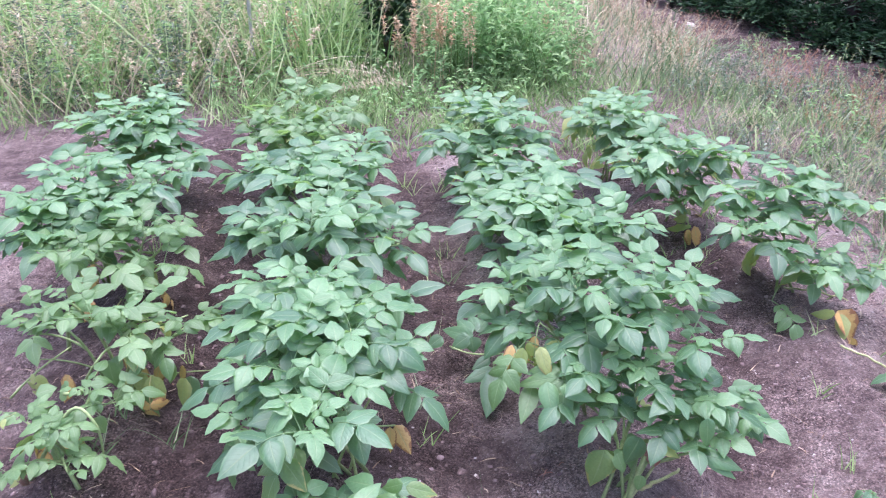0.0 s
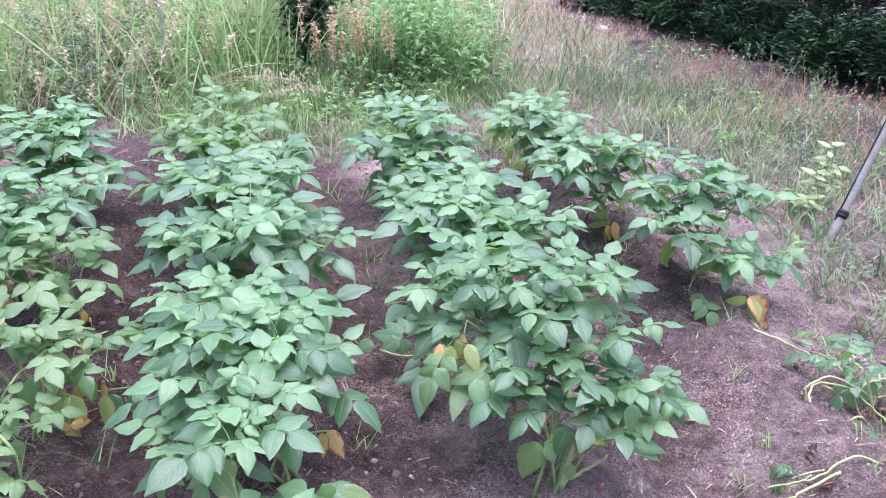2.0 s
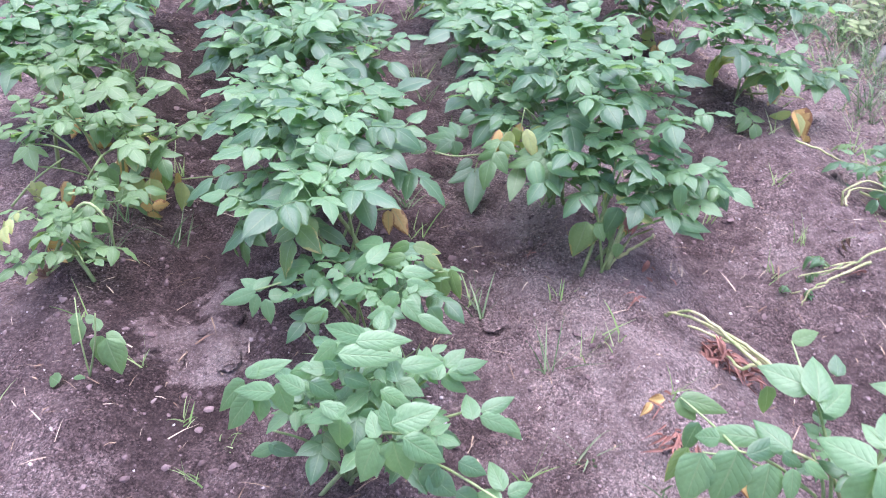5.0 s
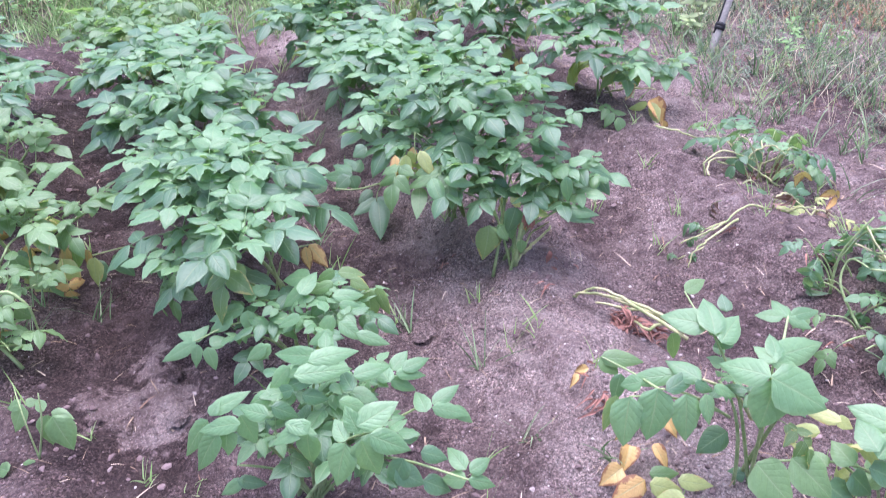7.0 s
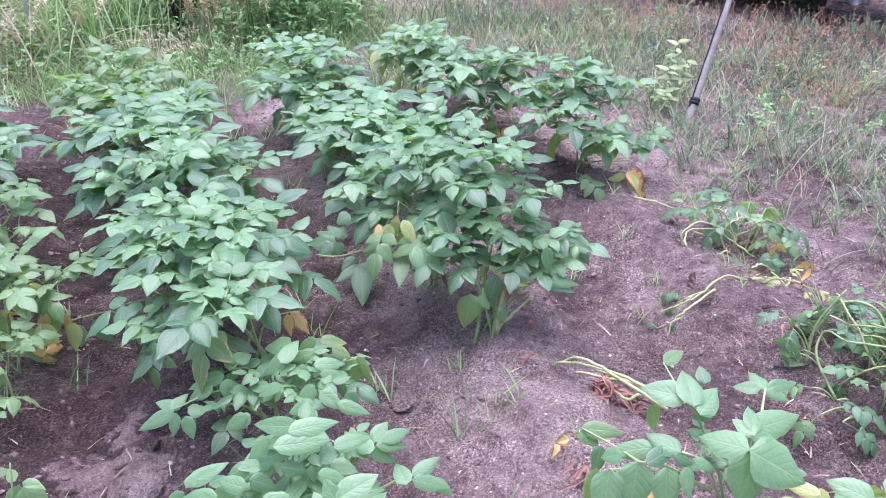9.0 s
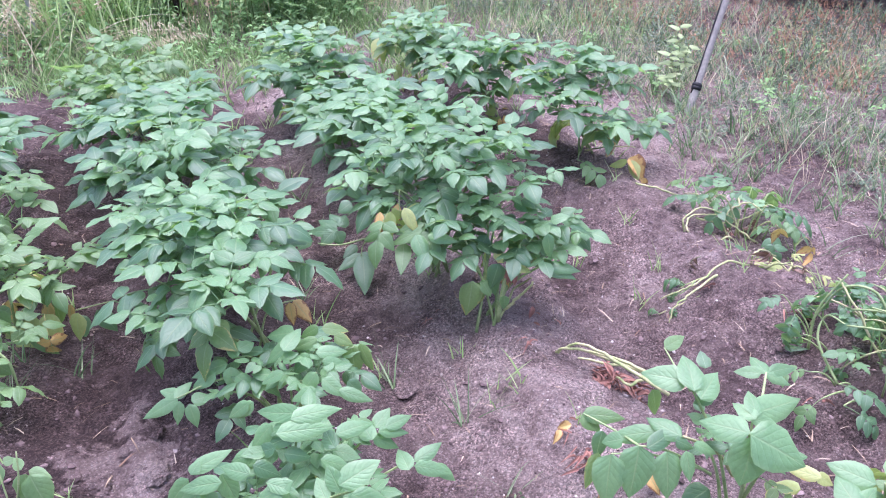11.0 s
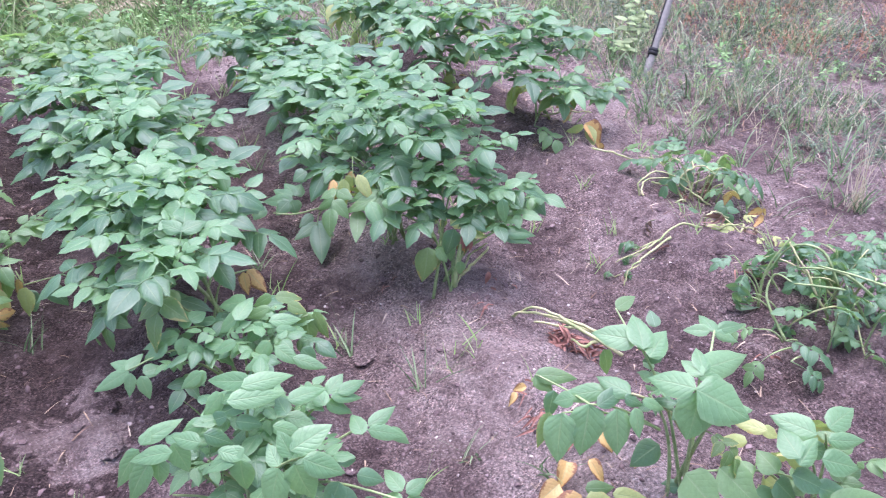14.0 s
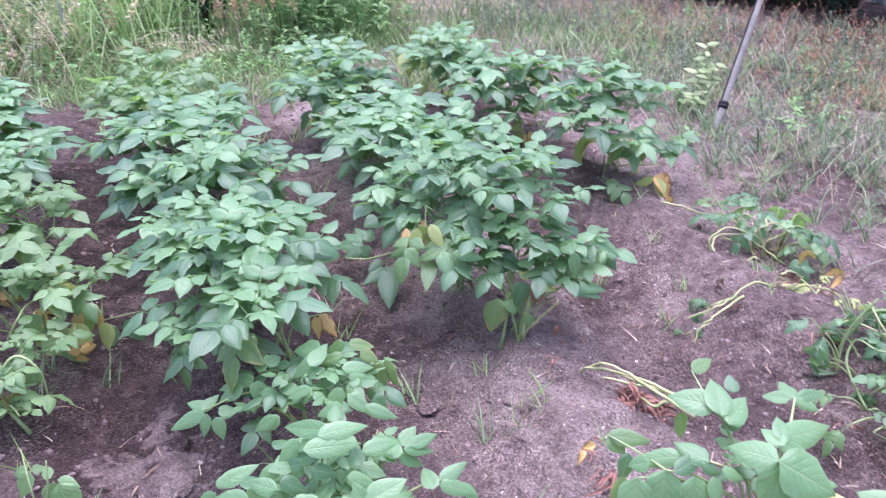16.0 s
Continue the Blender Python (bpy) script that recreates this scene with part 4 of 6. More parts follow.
for x, y, far, turn, wide, kind in ((0.44, 0.86, 0.05, -140, 0.03, "o"), (0.51, 0.85, 0.05, -60, 0.035, "o"), (0.42, 0.80, 0.06, -110, 0.045, "o"), (0.47, 0.79, 0.06, -70, 0.03, "o"), (0.38, 1.04, 0.04, 170, 0.025, "o"), (0.35, 1.03, 0.035, -120, 0.02, "o"), (0.39, 0.75, 0.06, -150, 0.05, "o")):
    z = ground_z(x, y) + 0.035
    blade(dead, (x, y, z), (x + far * math.cos(radians(turn)), y + far * math.sin(radians(turn)), z - 0.012), wide, kind)
for x, y, z, turn, kind in ((1.30, 2.02, 0.16, -40, "light"), (1.40, 2.14, 0.15, 30, "light"), (1.38, 2.00, 0.13, -70, "light"), (1.20, 2.40, 0.10, 150, "light"), (1.30, 2.40, 0.10, 170, "light"), (1.02, 1.71, 0.05, 200, "light"), (0.90, 1.67, 0.05, 150, "limp"), (1.27, 1.40, 0.22, 60, "light"), (1.18, 1.40, 0.16, 200, "limp"), (1.25, 1.16, 0.14, -60, "light"), (1.06, 1.08, 0.10, -150, "light"), (1.04, 1.12, 0.16, 160, "light"), (1.12, 1.30, 0.14, -170, "limp"), (1.32, 1.30, 0.22, 20, "light")):
    hang_leaf(tangle if y < 1.5 else lying_two if y < 1.8 else lying_one, (x, y, z), turn, -15, 0.55, kind, reach=0.3)

lie(front_four, (0.84, 2.72, 0.02), (0.91, 2.60, 0.10), (0.99, 2.51, 0.14), thick=0.004)
blade(front_four, (0.97, 2.53, 0.14), (0.90, 2.58, 0.10), 0.035, "y")
blade(front_four, (0.975, 2.53, 0.155), (1.035, 2.455, 0.085), 0.085, "o")
blade(front_four, (0.99, 2.52, 0.15), (0.995, 2.46, 0.08), 0.042, "y")
blade(front_four, (1.02, 2.47, 0.09), (1.04, 2.455, 0.025), 0.035, "o")
lie(mid_two, (-0.44, 1.42, 0.05), (-0.40, 1.43, 0.20), (-0.33, 1.46, 0.27), thick=0.004, mat=STEM)
blade(mid_two, (-0.33, 1.46, 0.27), (-0.28, 1.43, 0.21), 0.036, "c")
blade(mid_two, (-0.34, 1.45, 0.27), (-0.335, 1.42, 0.21), 0.028, "c")
blade(second_three, (-0.04, 1.60, 0.46), (-0.05, 1.57, 0.38), 0.027, "y")
blade(second_three, (0.00, 1.60, 0.47), (0.03, 1.56, 0.40), 0.030, "y")
blade(second_three, (-0.07, 1.62, 0.45), (-0.08, 1.58, 0.38), 0.024, "c")
for x, y, z, turn in ((1.24, 2.10, 0.14, -160), (1.34, 2.16, 0.17, 60), (1.36, 2.06, 0.15, -20), (1.28, 2.20, 0.16, 110), (1.44, 2.08, 0.12, -30), (1.33, 1.98, 0.10, -90), (1.42, 2.18, 0.13, 40)):
    hang_leaf(lying_one, (x, y, z), turn, -30, 0.75, "green", reach=0.4)
for x, y, z, turn, kind, size in ((-1.06, 1.55, 0.22, -70, "orange", 0.7), (-1.18, 1.68, 0.16, -100, "yellow", 0.8), (-1.38, 1.52, 0.24, -80, "yellow", 0.6)):
    hang_leaf(front_one, (x, y, z), turn, -35, size, kind, 0, "yellow to orange hanging leaf")
rng = random.Random(77)
for k in range(34):
    x, y = rng.uniform(1.10, 1.5), rng.uniform(0.98, 1.5)
    hang_leaf(tangle, (x, y, rng.uniform(0.08, 0.24)), rng.uniform(0, 360), rng.uniform(-50, 10), rng.uniform(0.45, 0.7) if k % 2 else 1.1, "green" if k % 2 else "limp", reach=0.2)
for x, y, z in ((-1.52, 1.95, 0.27), (-1.06, 1.55, 0.22), (-1.16, 1.66, 0.16), (-1.12, 1.60, 0.18), (-1.00, 1.62, 0.17), (-1.30, 1.52, 0.20), (-1.44, 1.84, 0.24)):
    blade(front_one, (x, y, z), (x + 0.03 * math.sin(40 * x), y - 0.03, z - 0.085), 0.045, "c" if math.sin(90 * x) > -0.2 else "y")
# front plant of row two: its broad top leaflets
lie(front_two, (-0.29, 0.75, 0.0), (-0.221, 0.672, 0.313), (-0.137, 0.576, 0.46), thick=0.004, mat=STEM)
lie(front_two, (-0.29, 0.75, 0.0), (-0.265, 0.739, 0.333), (-0.235, 0.726, 0.49), thick=0.004, mat=STEM)
lie(front_two, (-0.29, 0.75, 0.0), (-0.205, 0.755, 0.286), (-0.102, 0.762, 0.42), thick=0.004, mat=STEM)
lie(front_two, (-0.29, 0.75, 0.0), (-0.173, 0.739, 0.252), (-0.029, 0.726, 0.37), thick=0.004, mat=STEM)
lie(front_two, (-0.29, 0.75, 0.0), (-0.144, 0.679, 0.197), (0.034, 0.593, 0.29), thick=0.004, mat=STEM)
lie(front_two, (-0.29, 0.75, 0.0), (-0.343, 0.711, 0.279), (-0.408, 0.663, 0.41), thick=0.004, mat=STEM)
lie(front_two, (-0.29, 0.75, 0.0), (-0.274, 0.700, 0.286), (-0.254, 0.638, 0.42), thick=0.004, mat=STEM)
lie(front_two, (-0.29, 0.75, 0.0), (-0.350, 0.736, 0.129), (-0.424, 0.719, 0.19), thick=0.004, mat=STEM)
blade(front_two, (-0.178, 0.555, 0.46), (-0.209, 0.526, 0.38), 0.043, "g")
blade(front_two, (-0.150, 0.550, 0.47), (-0.131, 0.535, 0.38), 0.045, "g")
blade(front_two, (-0.136, 0.561, 0.47), (-0.068, 0.547, 0.43), 0.036, "g")
blade(front_two, (-0.158, 0.582, 0.47), (-0.087, 0.606, 0.5), 0.039, "g")
blade(front_two, (-0.157, 0.578, 0.46), (-0.175, 0.602, 0.5), 0.028, "g")
blade(front_two, (-0.180, 0.568, 0.45), (-0.202, 0.604, 0.47), 0.024, "g")
blade(front_two, (-0.253, 0.620, 0.42), (-0.261, 0.605, 0.35), 0.037, "g")
blade(front_two, (-0.247, 0.638, 0.43), (-0.324, 0.619, 0.4), 0.028, "g")
blade(front_two, (-0.294, 0.640, 0.43), (-0.237, 0.620, 0.42), 0.022, "g")
blade(front_two, (-0.382, 0.679, 0.42), (-0.356, 0.659, 0.36), 0.033, "g")
blade(front_two, (-0.324, 0.654, 0.44), (-0.385, 0.675, 0.44), 0.027, "g")
blade(front_two, (-0.379, 0.658, 0.42), (-0.469, 0.676, 0.4), 0.026, "g")
blade(front_two, (-0.448, 0.691, 0.4), (-0.521, 0.685, 0.32), 0.030, "g")
blade(front_two, (-0.423, 0.660, 0.4), (-0.491, 0.648, 0.31), 0.037, "g")
blade(front_two, (-0.408, 0.666, 0.4), (-0.421, 0.649, 0.34), 0.031, "g")
blade(front_two, (-0.442, 0.693, 0.42), (-0.365, 0.703, 0.45), 0.026, "g")
blade(front_two, (-0.438, 0.683, 0.42), (-0.423, 0.700, 0.44), 0.019, "g")
blade(front_two, (-0.264, 0.688, 0.45), (-0.216, 0.695, 0.43), 0.025, "d")
blade(front_two, (-0.321, 0.675, 0.44), (-0.271, 0.674, 0.41), 0.026, "d")
blade(front_two, (-0.214, 0.685, 0.38), (-0.225, 0.664, 0.33), 0.031, "d")
blade(front_two, (-0.249, 0.724, 0.5), (-0.157, 0.759, 0.5), 0.029, "g")
blade(front_two, (-0.232, 0.738, 0.5), (-0.327, 0.767, 0.48), 0.025, "g")
blade(front_two, (-0.233, 0.730, 0.49), (-0.303, 0.734, 0.46), 0.029, "g")
blade(front_two, (-0.275, 0.700, 0.49), (-0.169, 0.721, 0.48), 0.023, "g")
blade(front_two, (-0.290, 0.745, 0.47), (-0.344, 0.734, 0.42), 0.029, "g")
blade(front_two, (-0.239, 0.727, 0.46), (-0.320, 0.726, 0.43), 0.022, "d")
blade(front_two, (-0.169, 0.717, 0.46), (-0.098, 0.750, 0.46), 0.027, "g")
blade(front_two, (-0.171, 0.700, 0.44), (-0.198, 0.749, 0.45), 0.027, "d")
blade(front_two, (-0.103, 0.735, 0.42), (-0.130, 0.796, 0.43), 0.028, "g")
blade(front_two, (-0.098, 0.769, 0.42), (-0.064, 0.800, 0.44), 0.026, "g")
blade(front_two, (-0.078, 0.767, 0.42), (-0.020, 0.798, 0.42), 0.023, "g")
blade(front_two, (-0.091, 0.757, 0.42), (-0.028, 0.778, 0.4), 0.016, "g")
blade(front_two, (-0.103, 0.753, 0.41), (-0.047, 0.763, 0.37), 0.023, "g")
blade(front_two, (-0.036, 0.697, 0.37), (-0.052, 0.753, 0.38), 0.028, "g")
blade(front_two, (-0.024, 0.718, 0.37), (0.037, 0.750, 0.38), 0.025, "g")
blade(front_two, (-0.025, 0.708, 0.37), (0.055, 0.713, 0.34), 0.023, "g")
blade(front_two, (0.015, 0.723, 0.35), (0.061, 0.718, 0.31), 0.021, "g")
blade(front_two, (0.031, 0.617, 0.29), (0.001, 0.673, 0.3), 0.028, "g")
blade(front_two, (0.038, 0.612, 0.29), (0.085, 0.636, 0.29), 0.025, "g")
blade(front_two, (0.031, 0.601, 0.28), (-0.020, 0.625, 0.26), 0.028, "g")
blade(front_two, (0.035, 0.601, 0.28), (0.093, 0.609, 0.25), 0.023, "g")
# low inner leaflets in the darker green, shade carried by their colour
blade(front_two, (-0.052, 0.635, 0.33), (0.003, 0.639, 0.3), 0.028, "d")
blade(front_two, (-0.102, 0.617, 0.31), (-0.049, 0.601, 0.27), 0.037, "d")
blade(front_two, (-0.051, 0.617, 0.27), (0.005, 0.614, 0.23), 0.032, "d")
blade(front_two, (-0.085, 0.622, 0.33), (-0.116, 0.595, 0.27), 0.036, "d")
blade(front_two, (-0.433, 0.712, 0.2), (-0.376, 0.705, 0.18), 0.023, "d")
blade(front_two, (-0.421, 0.711, 0.2), (-0.476, 0.703, 0.16), 0.023, "g")
blade(front_two, (-0.197, 0.676, 0.44), (-0.140, 0.676, 0.41), 0.024, "g")
blade(front_two, (-0.162, 0.621, 0.36), (-0.167, 0.605, 0.3), 0.034, "d")
blade(front_two, (-0.250, 0.661, 0.34), (-0.224, 0.640, 0.28), 0.032, "d")
blade(front_two, (-0.327, 0.715, 0.43), (-0.370, 0.707, 0.42), 0.026, "g")
blade(front_two, (-0.283, 0.715, 0.44), (-0.343, 0.729, 0.41), 0.024, "d")
# low plant of row two, its older leaves yellow at the edge
lie(low_two, (-0.33, 1.16, 0.0), (-0.313, 1.142, 0.265), (-0.292, 1.120, 0.39), thick=0.0035, mat=STEM)
lie(low_two, (-0.33, 1.16, 0.0), (-0.281, 1.144, 0.258), (-0.220, 1.125, 0.38), thick=0.0035, mat=STEM)
lie(low_two, (-0.33, 1.16, 0.0), (-0.285, 1.093, 0.252), (-0.230, 1.011, 0.37), thick=0.0035, mat=STEM)
lie(low_two, (-0.33, 1.16, 0.0), (-0.377, 1.133, 0.245), (-0.434, 1.099, 0.36), thick=0.0035, mat=STEM)
lie(low_two, (-0.33, 1.16, 0.0), (-0.434, 1.107, 0.204), (-0.561, 1.042, 0.3), thick=0.0035, mat=STEM)
lie(low_two, (-0.33, 1.16, 0.0), (-0.249, 1.155, 0.224), (-0.151, 1.148, 0.33), thick=0.0035, mat=STEM)
blade(low_two, (-0.285, 1.128, 0.4), (-0.357, 1.146, 0.39), 0.038, "g")
blade(low_two, (-0.289, 1.095, 0.4), (-0.356, 1.077, 0.35), 0.033, "g")
blade(low_two, (-0.306, 1.061, 0.4), (-0.266, 1.126, 0.42), 0.031, "g")
blade(low_two, (-0.248, 1.067, 0.38), (-0.294, 1.051, 0.34), 0.031, "g")
blade(low_two, (-0.230, 1.011, 0.37), (-0.276, 0.993, 0.32), 0.030, "g")
blade(low_two, (-0.216, 0.990, 0.37), (-0.166, 0.957, 0.34), 0.028, "g")
blade(low_two, (-0.227, 0.953, 0.37), (-0.288, 0.950, 0.35), 0.026, "g")
blade(low_two, (-0.223, 1.152, 0.39), (-0.157, 1.167, 0.37), 0.026, "e")
blade(low_two, (-0.231, 1.158, 0.39), (-0.281, 1.159, 0.36), 0.024, "p")
blade(low_two, (-0.234, 1.126, 0.38), (-0.296, 1.111, 0.36), 0.025, "p")
blade(low_two, (-0.195, 1.146, 0.37), (-0.150, 1.142, 0.34), 0.026, "e")
blade(low_two, (-0.158, 1.156, 0.33), (-0.145, 1.126, 0.24), 0.044, "e")
blade(low_two, (-0.136, 1.158, 0.33), (-0.109, 1.139, 0.25), 0.024, "e")
blade(low_two, (-0.219, 1.051, 0.37), (-0.150, 1.066, 0.34), 0.027, "g")
blade(low_two, (-0.234, 1.072, 0.38), (-0.160, 1.087, 0.37), 0.027, "g")
blade(low_two, (-0.418, 1.091, 0.37), (-0.461, 1.169, 0.38), 0.028, "g")
blade(low_two, (-0.418, 1.104, 0.38), (-0.385, 1.138, 0.38), 0.030, "g")
blade(low_two, (-0.445, 1.092, 0.35), (-0.544, 1.104, 0.32), 0.030, "g")
blade(low_two, (-0.471, 1.076, 0.34), (-0.535, 1.065, 0.3), 0.030, "g")
blade(low_two, (-0.436, 1.080, 0.35), (-0.436, 1.053, 0.3), 0.032, "g")
blade(low_two, (-0.418, 1.047, 0.35), (-0.377, 1.035, 0.31), 0.029, "g")
blade(low_two, (-0.302, 1.008, 0.38), (-0.360, 1.005, 0.36), 0.022, "g")
blade(low_two, (-0.559, 1.041, 0.3), (-0.646, 1.019, 0.26), 0.028, "g")
blade(low_two, (-0.556, 1.051, 0.3), (-0.614, 1.078, 0.3), 0.024, "g")
blade(low_two, (-0.567, 1.042, 0.3), (-0.535, 1.080, 0.32), 0.024, "g")
blade(low_two, (-0.529, 1.018, 0.3), (-0.514, 0.991, 0.25), 0.026, "g")
blade(low_two, (-0.552, 1.031, 0.3), (-0.571, 1.006, 0.25), 0.024, "g")
blade(low_two, (-0.526, 1.028, 0.3), (-0.485, 1.047, 0.3), 0.028, "g")
blade(low_two, (-0.379, 0.962, 0.34), (-0.435, 0.957, 0.3), 0.026, "g")
blade(low_two, (-0.369, 0.961, 0.34), (-0.419, 0.959, 0.3), 0.024, "g")
blade(low_two, (-0.163, 1.022, 0.33), (-0.132, 1.014, 0.29), 0.029, "d")
blade(low_two, (-0.180, 0.970, 0.35), (-0.107, 0.954, 0.32), 0.026, "g")
# front plant of row three: pale lower leaflets and the stems' feet
blade(front_three, (-0.008, 1.588, 0.36), (-0.012, 1.493, 0.32), 0.039, "p")
blade(front_three, (0.028, 1.543, 0.41), (0.050, 1.480, 0.36), 0.040, "g")
blade(front_three, (0.050, 1.567, 0.41), (-0.050, 1.565, 0.38), 0.033, "p")
blade(front_three, (-0.039, 1.595, 0.4), (-0.103, 1.566, 0.35), 0.034, "g")
blade(front_three, (0.053, 1.582, 0.42), (-0.022, 1.595, 0.41), 0.033, "p")
blade(front_three, (0.060, 1.515, 0.42), (0.152, 1.521, 0.4), 0.030, "g")
blade(front_three, (0.095, 1.611, 0.43), (0.149, 1.584, 0.4), 0.039, "p")
blade(front_three, (0.026, 1.678, 0.44), (0.048, 1.665, 0.39), 0.040, "y")
blade(front_three, (-0.017, 1.703, 0.43), (-0.034, 1.658, 0.36), 0.023, "c")
blade(front_three, (0.210, 1.530, 0.24), (0.178, 1.504, 0.16), 0.045, "e")
blade(front_three, (0.249, 1.573, 0.27), (0.251, 1.530, 0.19), 0.042, "g")
blade(front_three, (0.211, 1.512, 0.24), (0.245, 1.538, 0.24), 0.023, "g")
blade(front_three, (0.296, 1.507, 0.3), (0.359, 1.507, 0.29), 0.019, "y")
blade(front_three, (0.406, 1.584, 0.24), (0.499, 1.586, 0.21), 0.027, "g")
blade(front_three, (0.427, 1.650, 0.32), (0.443, 1.620, 0.26), 0.033, "d")
blade(front_three, (0.476, 1.699, 0.36), (0.594, 1.681, 0.32), 0.033, "g")
blade(front_three, (0.487, 1.708, 0.36), (0.540, 1.710, 0.37), 0.028, "g")
blade(front_three, (0.374, 1.655, 0.26), (0.421, 1.615, 0.23), 0.036, "d")
blade(front_three, (0.293, 1.533, 0.24), (0.292, 1.546, 0.17), 0.016, "o")
blade(front_three, (0.284, 1.550, 0.24), (0.281, 1.563, 0.18), 0.013, "o")
blade(front_three, (0.178, 1.642, 0.36), (0.141, 1.613, 0.3), 0.037, "d")
blade(front_three, (0.313, 1.627, 0.36), (0.338, 1.608, 0.29), 0.045, "d")
blade(front_three, (0.241, 1.600, 0.36), (0.202, 1.581, 0.3), 0.039, "d")
lie(front_three, (0.262, 1.515, 0.0), (0.279, 1.590, 0.12), (0.330, 1.529, 0.28), (0.316, 1.592, 0.36), thick=0.0075, mat=STEM)
lie(front_three, (0.268, 1.515, 0.0), (0.325, 1.589, 0.08), (0.376, 1.577, 0.13), thick=0.0045)
# pale plant at the edge of the bed, beside the sparse one
lie(pale_four, (0.93, 0.62, 0.0), (0.903, 0.608, 0.231), (0.869, 0.593, 0.34), thick=0.004, mat=STEM)
lie(pale_four, (0.93, 0.62, 0.0), (0.874, 0.591, 0.218), (0.805, 0.556, 0.32), thick=0.004, mat=STEM)
lie(pale_four, (0.93, 0.62, 0.0), (0.858, 0.602, 0.177), (0.771, 0.579, 0.26), thick=0.004, mat=STEM)
lie(pale_four, (0.93, 0.62, 0.0), (0.793, 0.609, 0.184), (0.626, 0.595, 0.27), thick=0.004, mat=STEM)
blade(pale_four, (0.851, 0.593, 0.34), (0.778, 0.638, 0.36), 0.045, "g")
blade(pale_four, (0.883, 0.606, 0.34), (0.966, 0.648, 0.35), 0.042, "g")
blade(pale_four, (0.794, 0.548, 0.33), (0.780, 0.616, 0.35), 0.044, "g")
blade(pale_four, (0.790, 0.541, 0.32), (0.845, 0.583, 0.35), 0.035, "g")
blade(pale_four, (0.842, 0.549, 0.32), (0.929, 0.535, 0.29), 0.043, "g")
blade(pale_four, (0.873, 0.585, 0.33), (0.965, 0.580, 0.31), 0.026, "g")
blade(pale_four, (0.772, 0.568, 0.27), (0.752, 0.618, 0.29), 0.041, "p")
blade(pale_four, (0.587, 0.586, 0.28), (0.644, 0.521, 0.22), 0.070, "p")
blade(pale_four, (0.664, 0.599, 0.27), (0.734, 0.535, 0.22), 0.064, "p")
blade(pale_four, (0.792, 0.553, 0.28), (0.868, 0.531, 0.25), 0.039, "d")
blade(pale_four, (0.843, 0.539, 0.25), (0.931, 0.524, 0.22), 0.040, "d")
blade(pale_four, (0.847, 0.501, 0.24), (0.995, 0.513, 0.23), 0.034, "p")
blade(pale_four, (0.772, 0.565, 0.25), (0.820, 0.541, 0.2), 0.044, "d")
blade(pale_four, (0.735, 0.586, 0.25), (0.717, 0.626, 0.26), 0.026, "p")
blade(pale_four, (0.732, 0.569, 0.22), (0.785, 0.536, 0.18), 0.050, "d")
blade(pale_four, (0.840, 0.598, 0.3), (0.902, 0.590, 0.28), 0.034, "d")

# low side shoot of row three, hanging over the furrow
lie(second_three, (0.014, 1.838, 0.26), (-0.102, 1.951, 0.17), (-0.223, 1.994, 0.13), (-0.305, 2.032, 0.12), thick=0.004, mat=STEM)
lie(second_three, (-0.111, 1.952, 0.17), (-0.144, 1.975, 0.12), (-0.154, 1.957, 0.09), thick=0.003, mat=STEM)
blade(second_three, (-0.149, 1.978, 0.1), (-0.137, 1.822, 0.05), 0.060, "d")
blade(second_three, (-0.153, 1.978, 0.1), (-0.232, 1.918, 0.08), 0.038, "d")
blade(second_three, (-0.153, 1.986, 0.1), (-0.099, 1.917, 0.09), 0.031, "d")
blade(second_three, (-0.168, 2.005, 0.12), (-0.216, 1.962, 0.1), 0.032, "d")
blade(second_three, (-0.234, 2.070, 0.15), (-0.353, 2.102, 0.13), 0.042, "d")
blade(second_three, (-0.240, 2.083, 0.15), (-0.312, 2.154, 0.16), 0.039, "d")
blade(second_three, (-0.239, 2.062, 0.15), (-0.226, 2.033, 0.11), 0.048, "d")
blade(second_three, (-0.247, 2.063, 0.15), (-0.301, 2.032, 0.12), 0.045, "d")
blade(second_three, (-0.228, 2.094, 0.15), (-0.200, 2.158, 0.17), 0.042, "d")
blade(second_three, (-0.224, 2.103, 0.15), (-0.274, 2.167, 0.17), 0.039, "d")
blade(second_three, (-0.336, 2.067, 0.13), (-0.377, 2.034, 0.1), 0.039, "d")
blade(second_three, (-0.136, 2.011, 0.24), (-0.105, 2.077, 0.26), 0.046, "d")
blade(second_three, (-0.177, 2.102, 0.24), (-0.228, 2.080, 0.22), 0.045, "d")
# foot of the front plant of row three: a thick pale stem, dead and fading leaves on it
lie(front_three, (0.263, 1.50, 0.02), (0.285, 1.50, 0.19), (0.313, 1.51, 0.29), (0.33, 1.54, 0.36), thick=0.0072, mat=STEM)
lie(front_three, (0.282, 1.50, 0.06), (0.32, 1.49, 0.11), (0.361, 1.48, 0.177), thick=0.006)
lie(front_three, (0.30, 1.50, 0.25), (0.38, 1.50, 0.30), (0.43, 1.50, 0.30), thick=0.004, mat=STEM)
for k in range(5):
    blade(front_three, (0.292 + 0.004 * k, 1.49, 0.315 - 0.006 * k), (0.272 + 0.010 * k, 1.475, 0.245 + 0.006 * (k % 2)), 0.014, "r")
for k in range(3):
    blade(front_three, (0.361, 1.48, 0.177), (0.352 + 0.009 * k, 1.47, 0.12 + 0.01 * k), 0.012, "r")
blade(front_three, (0.292, 1.495, 0.316), (0.356, 1.48, 0.305), 0.026, "y")
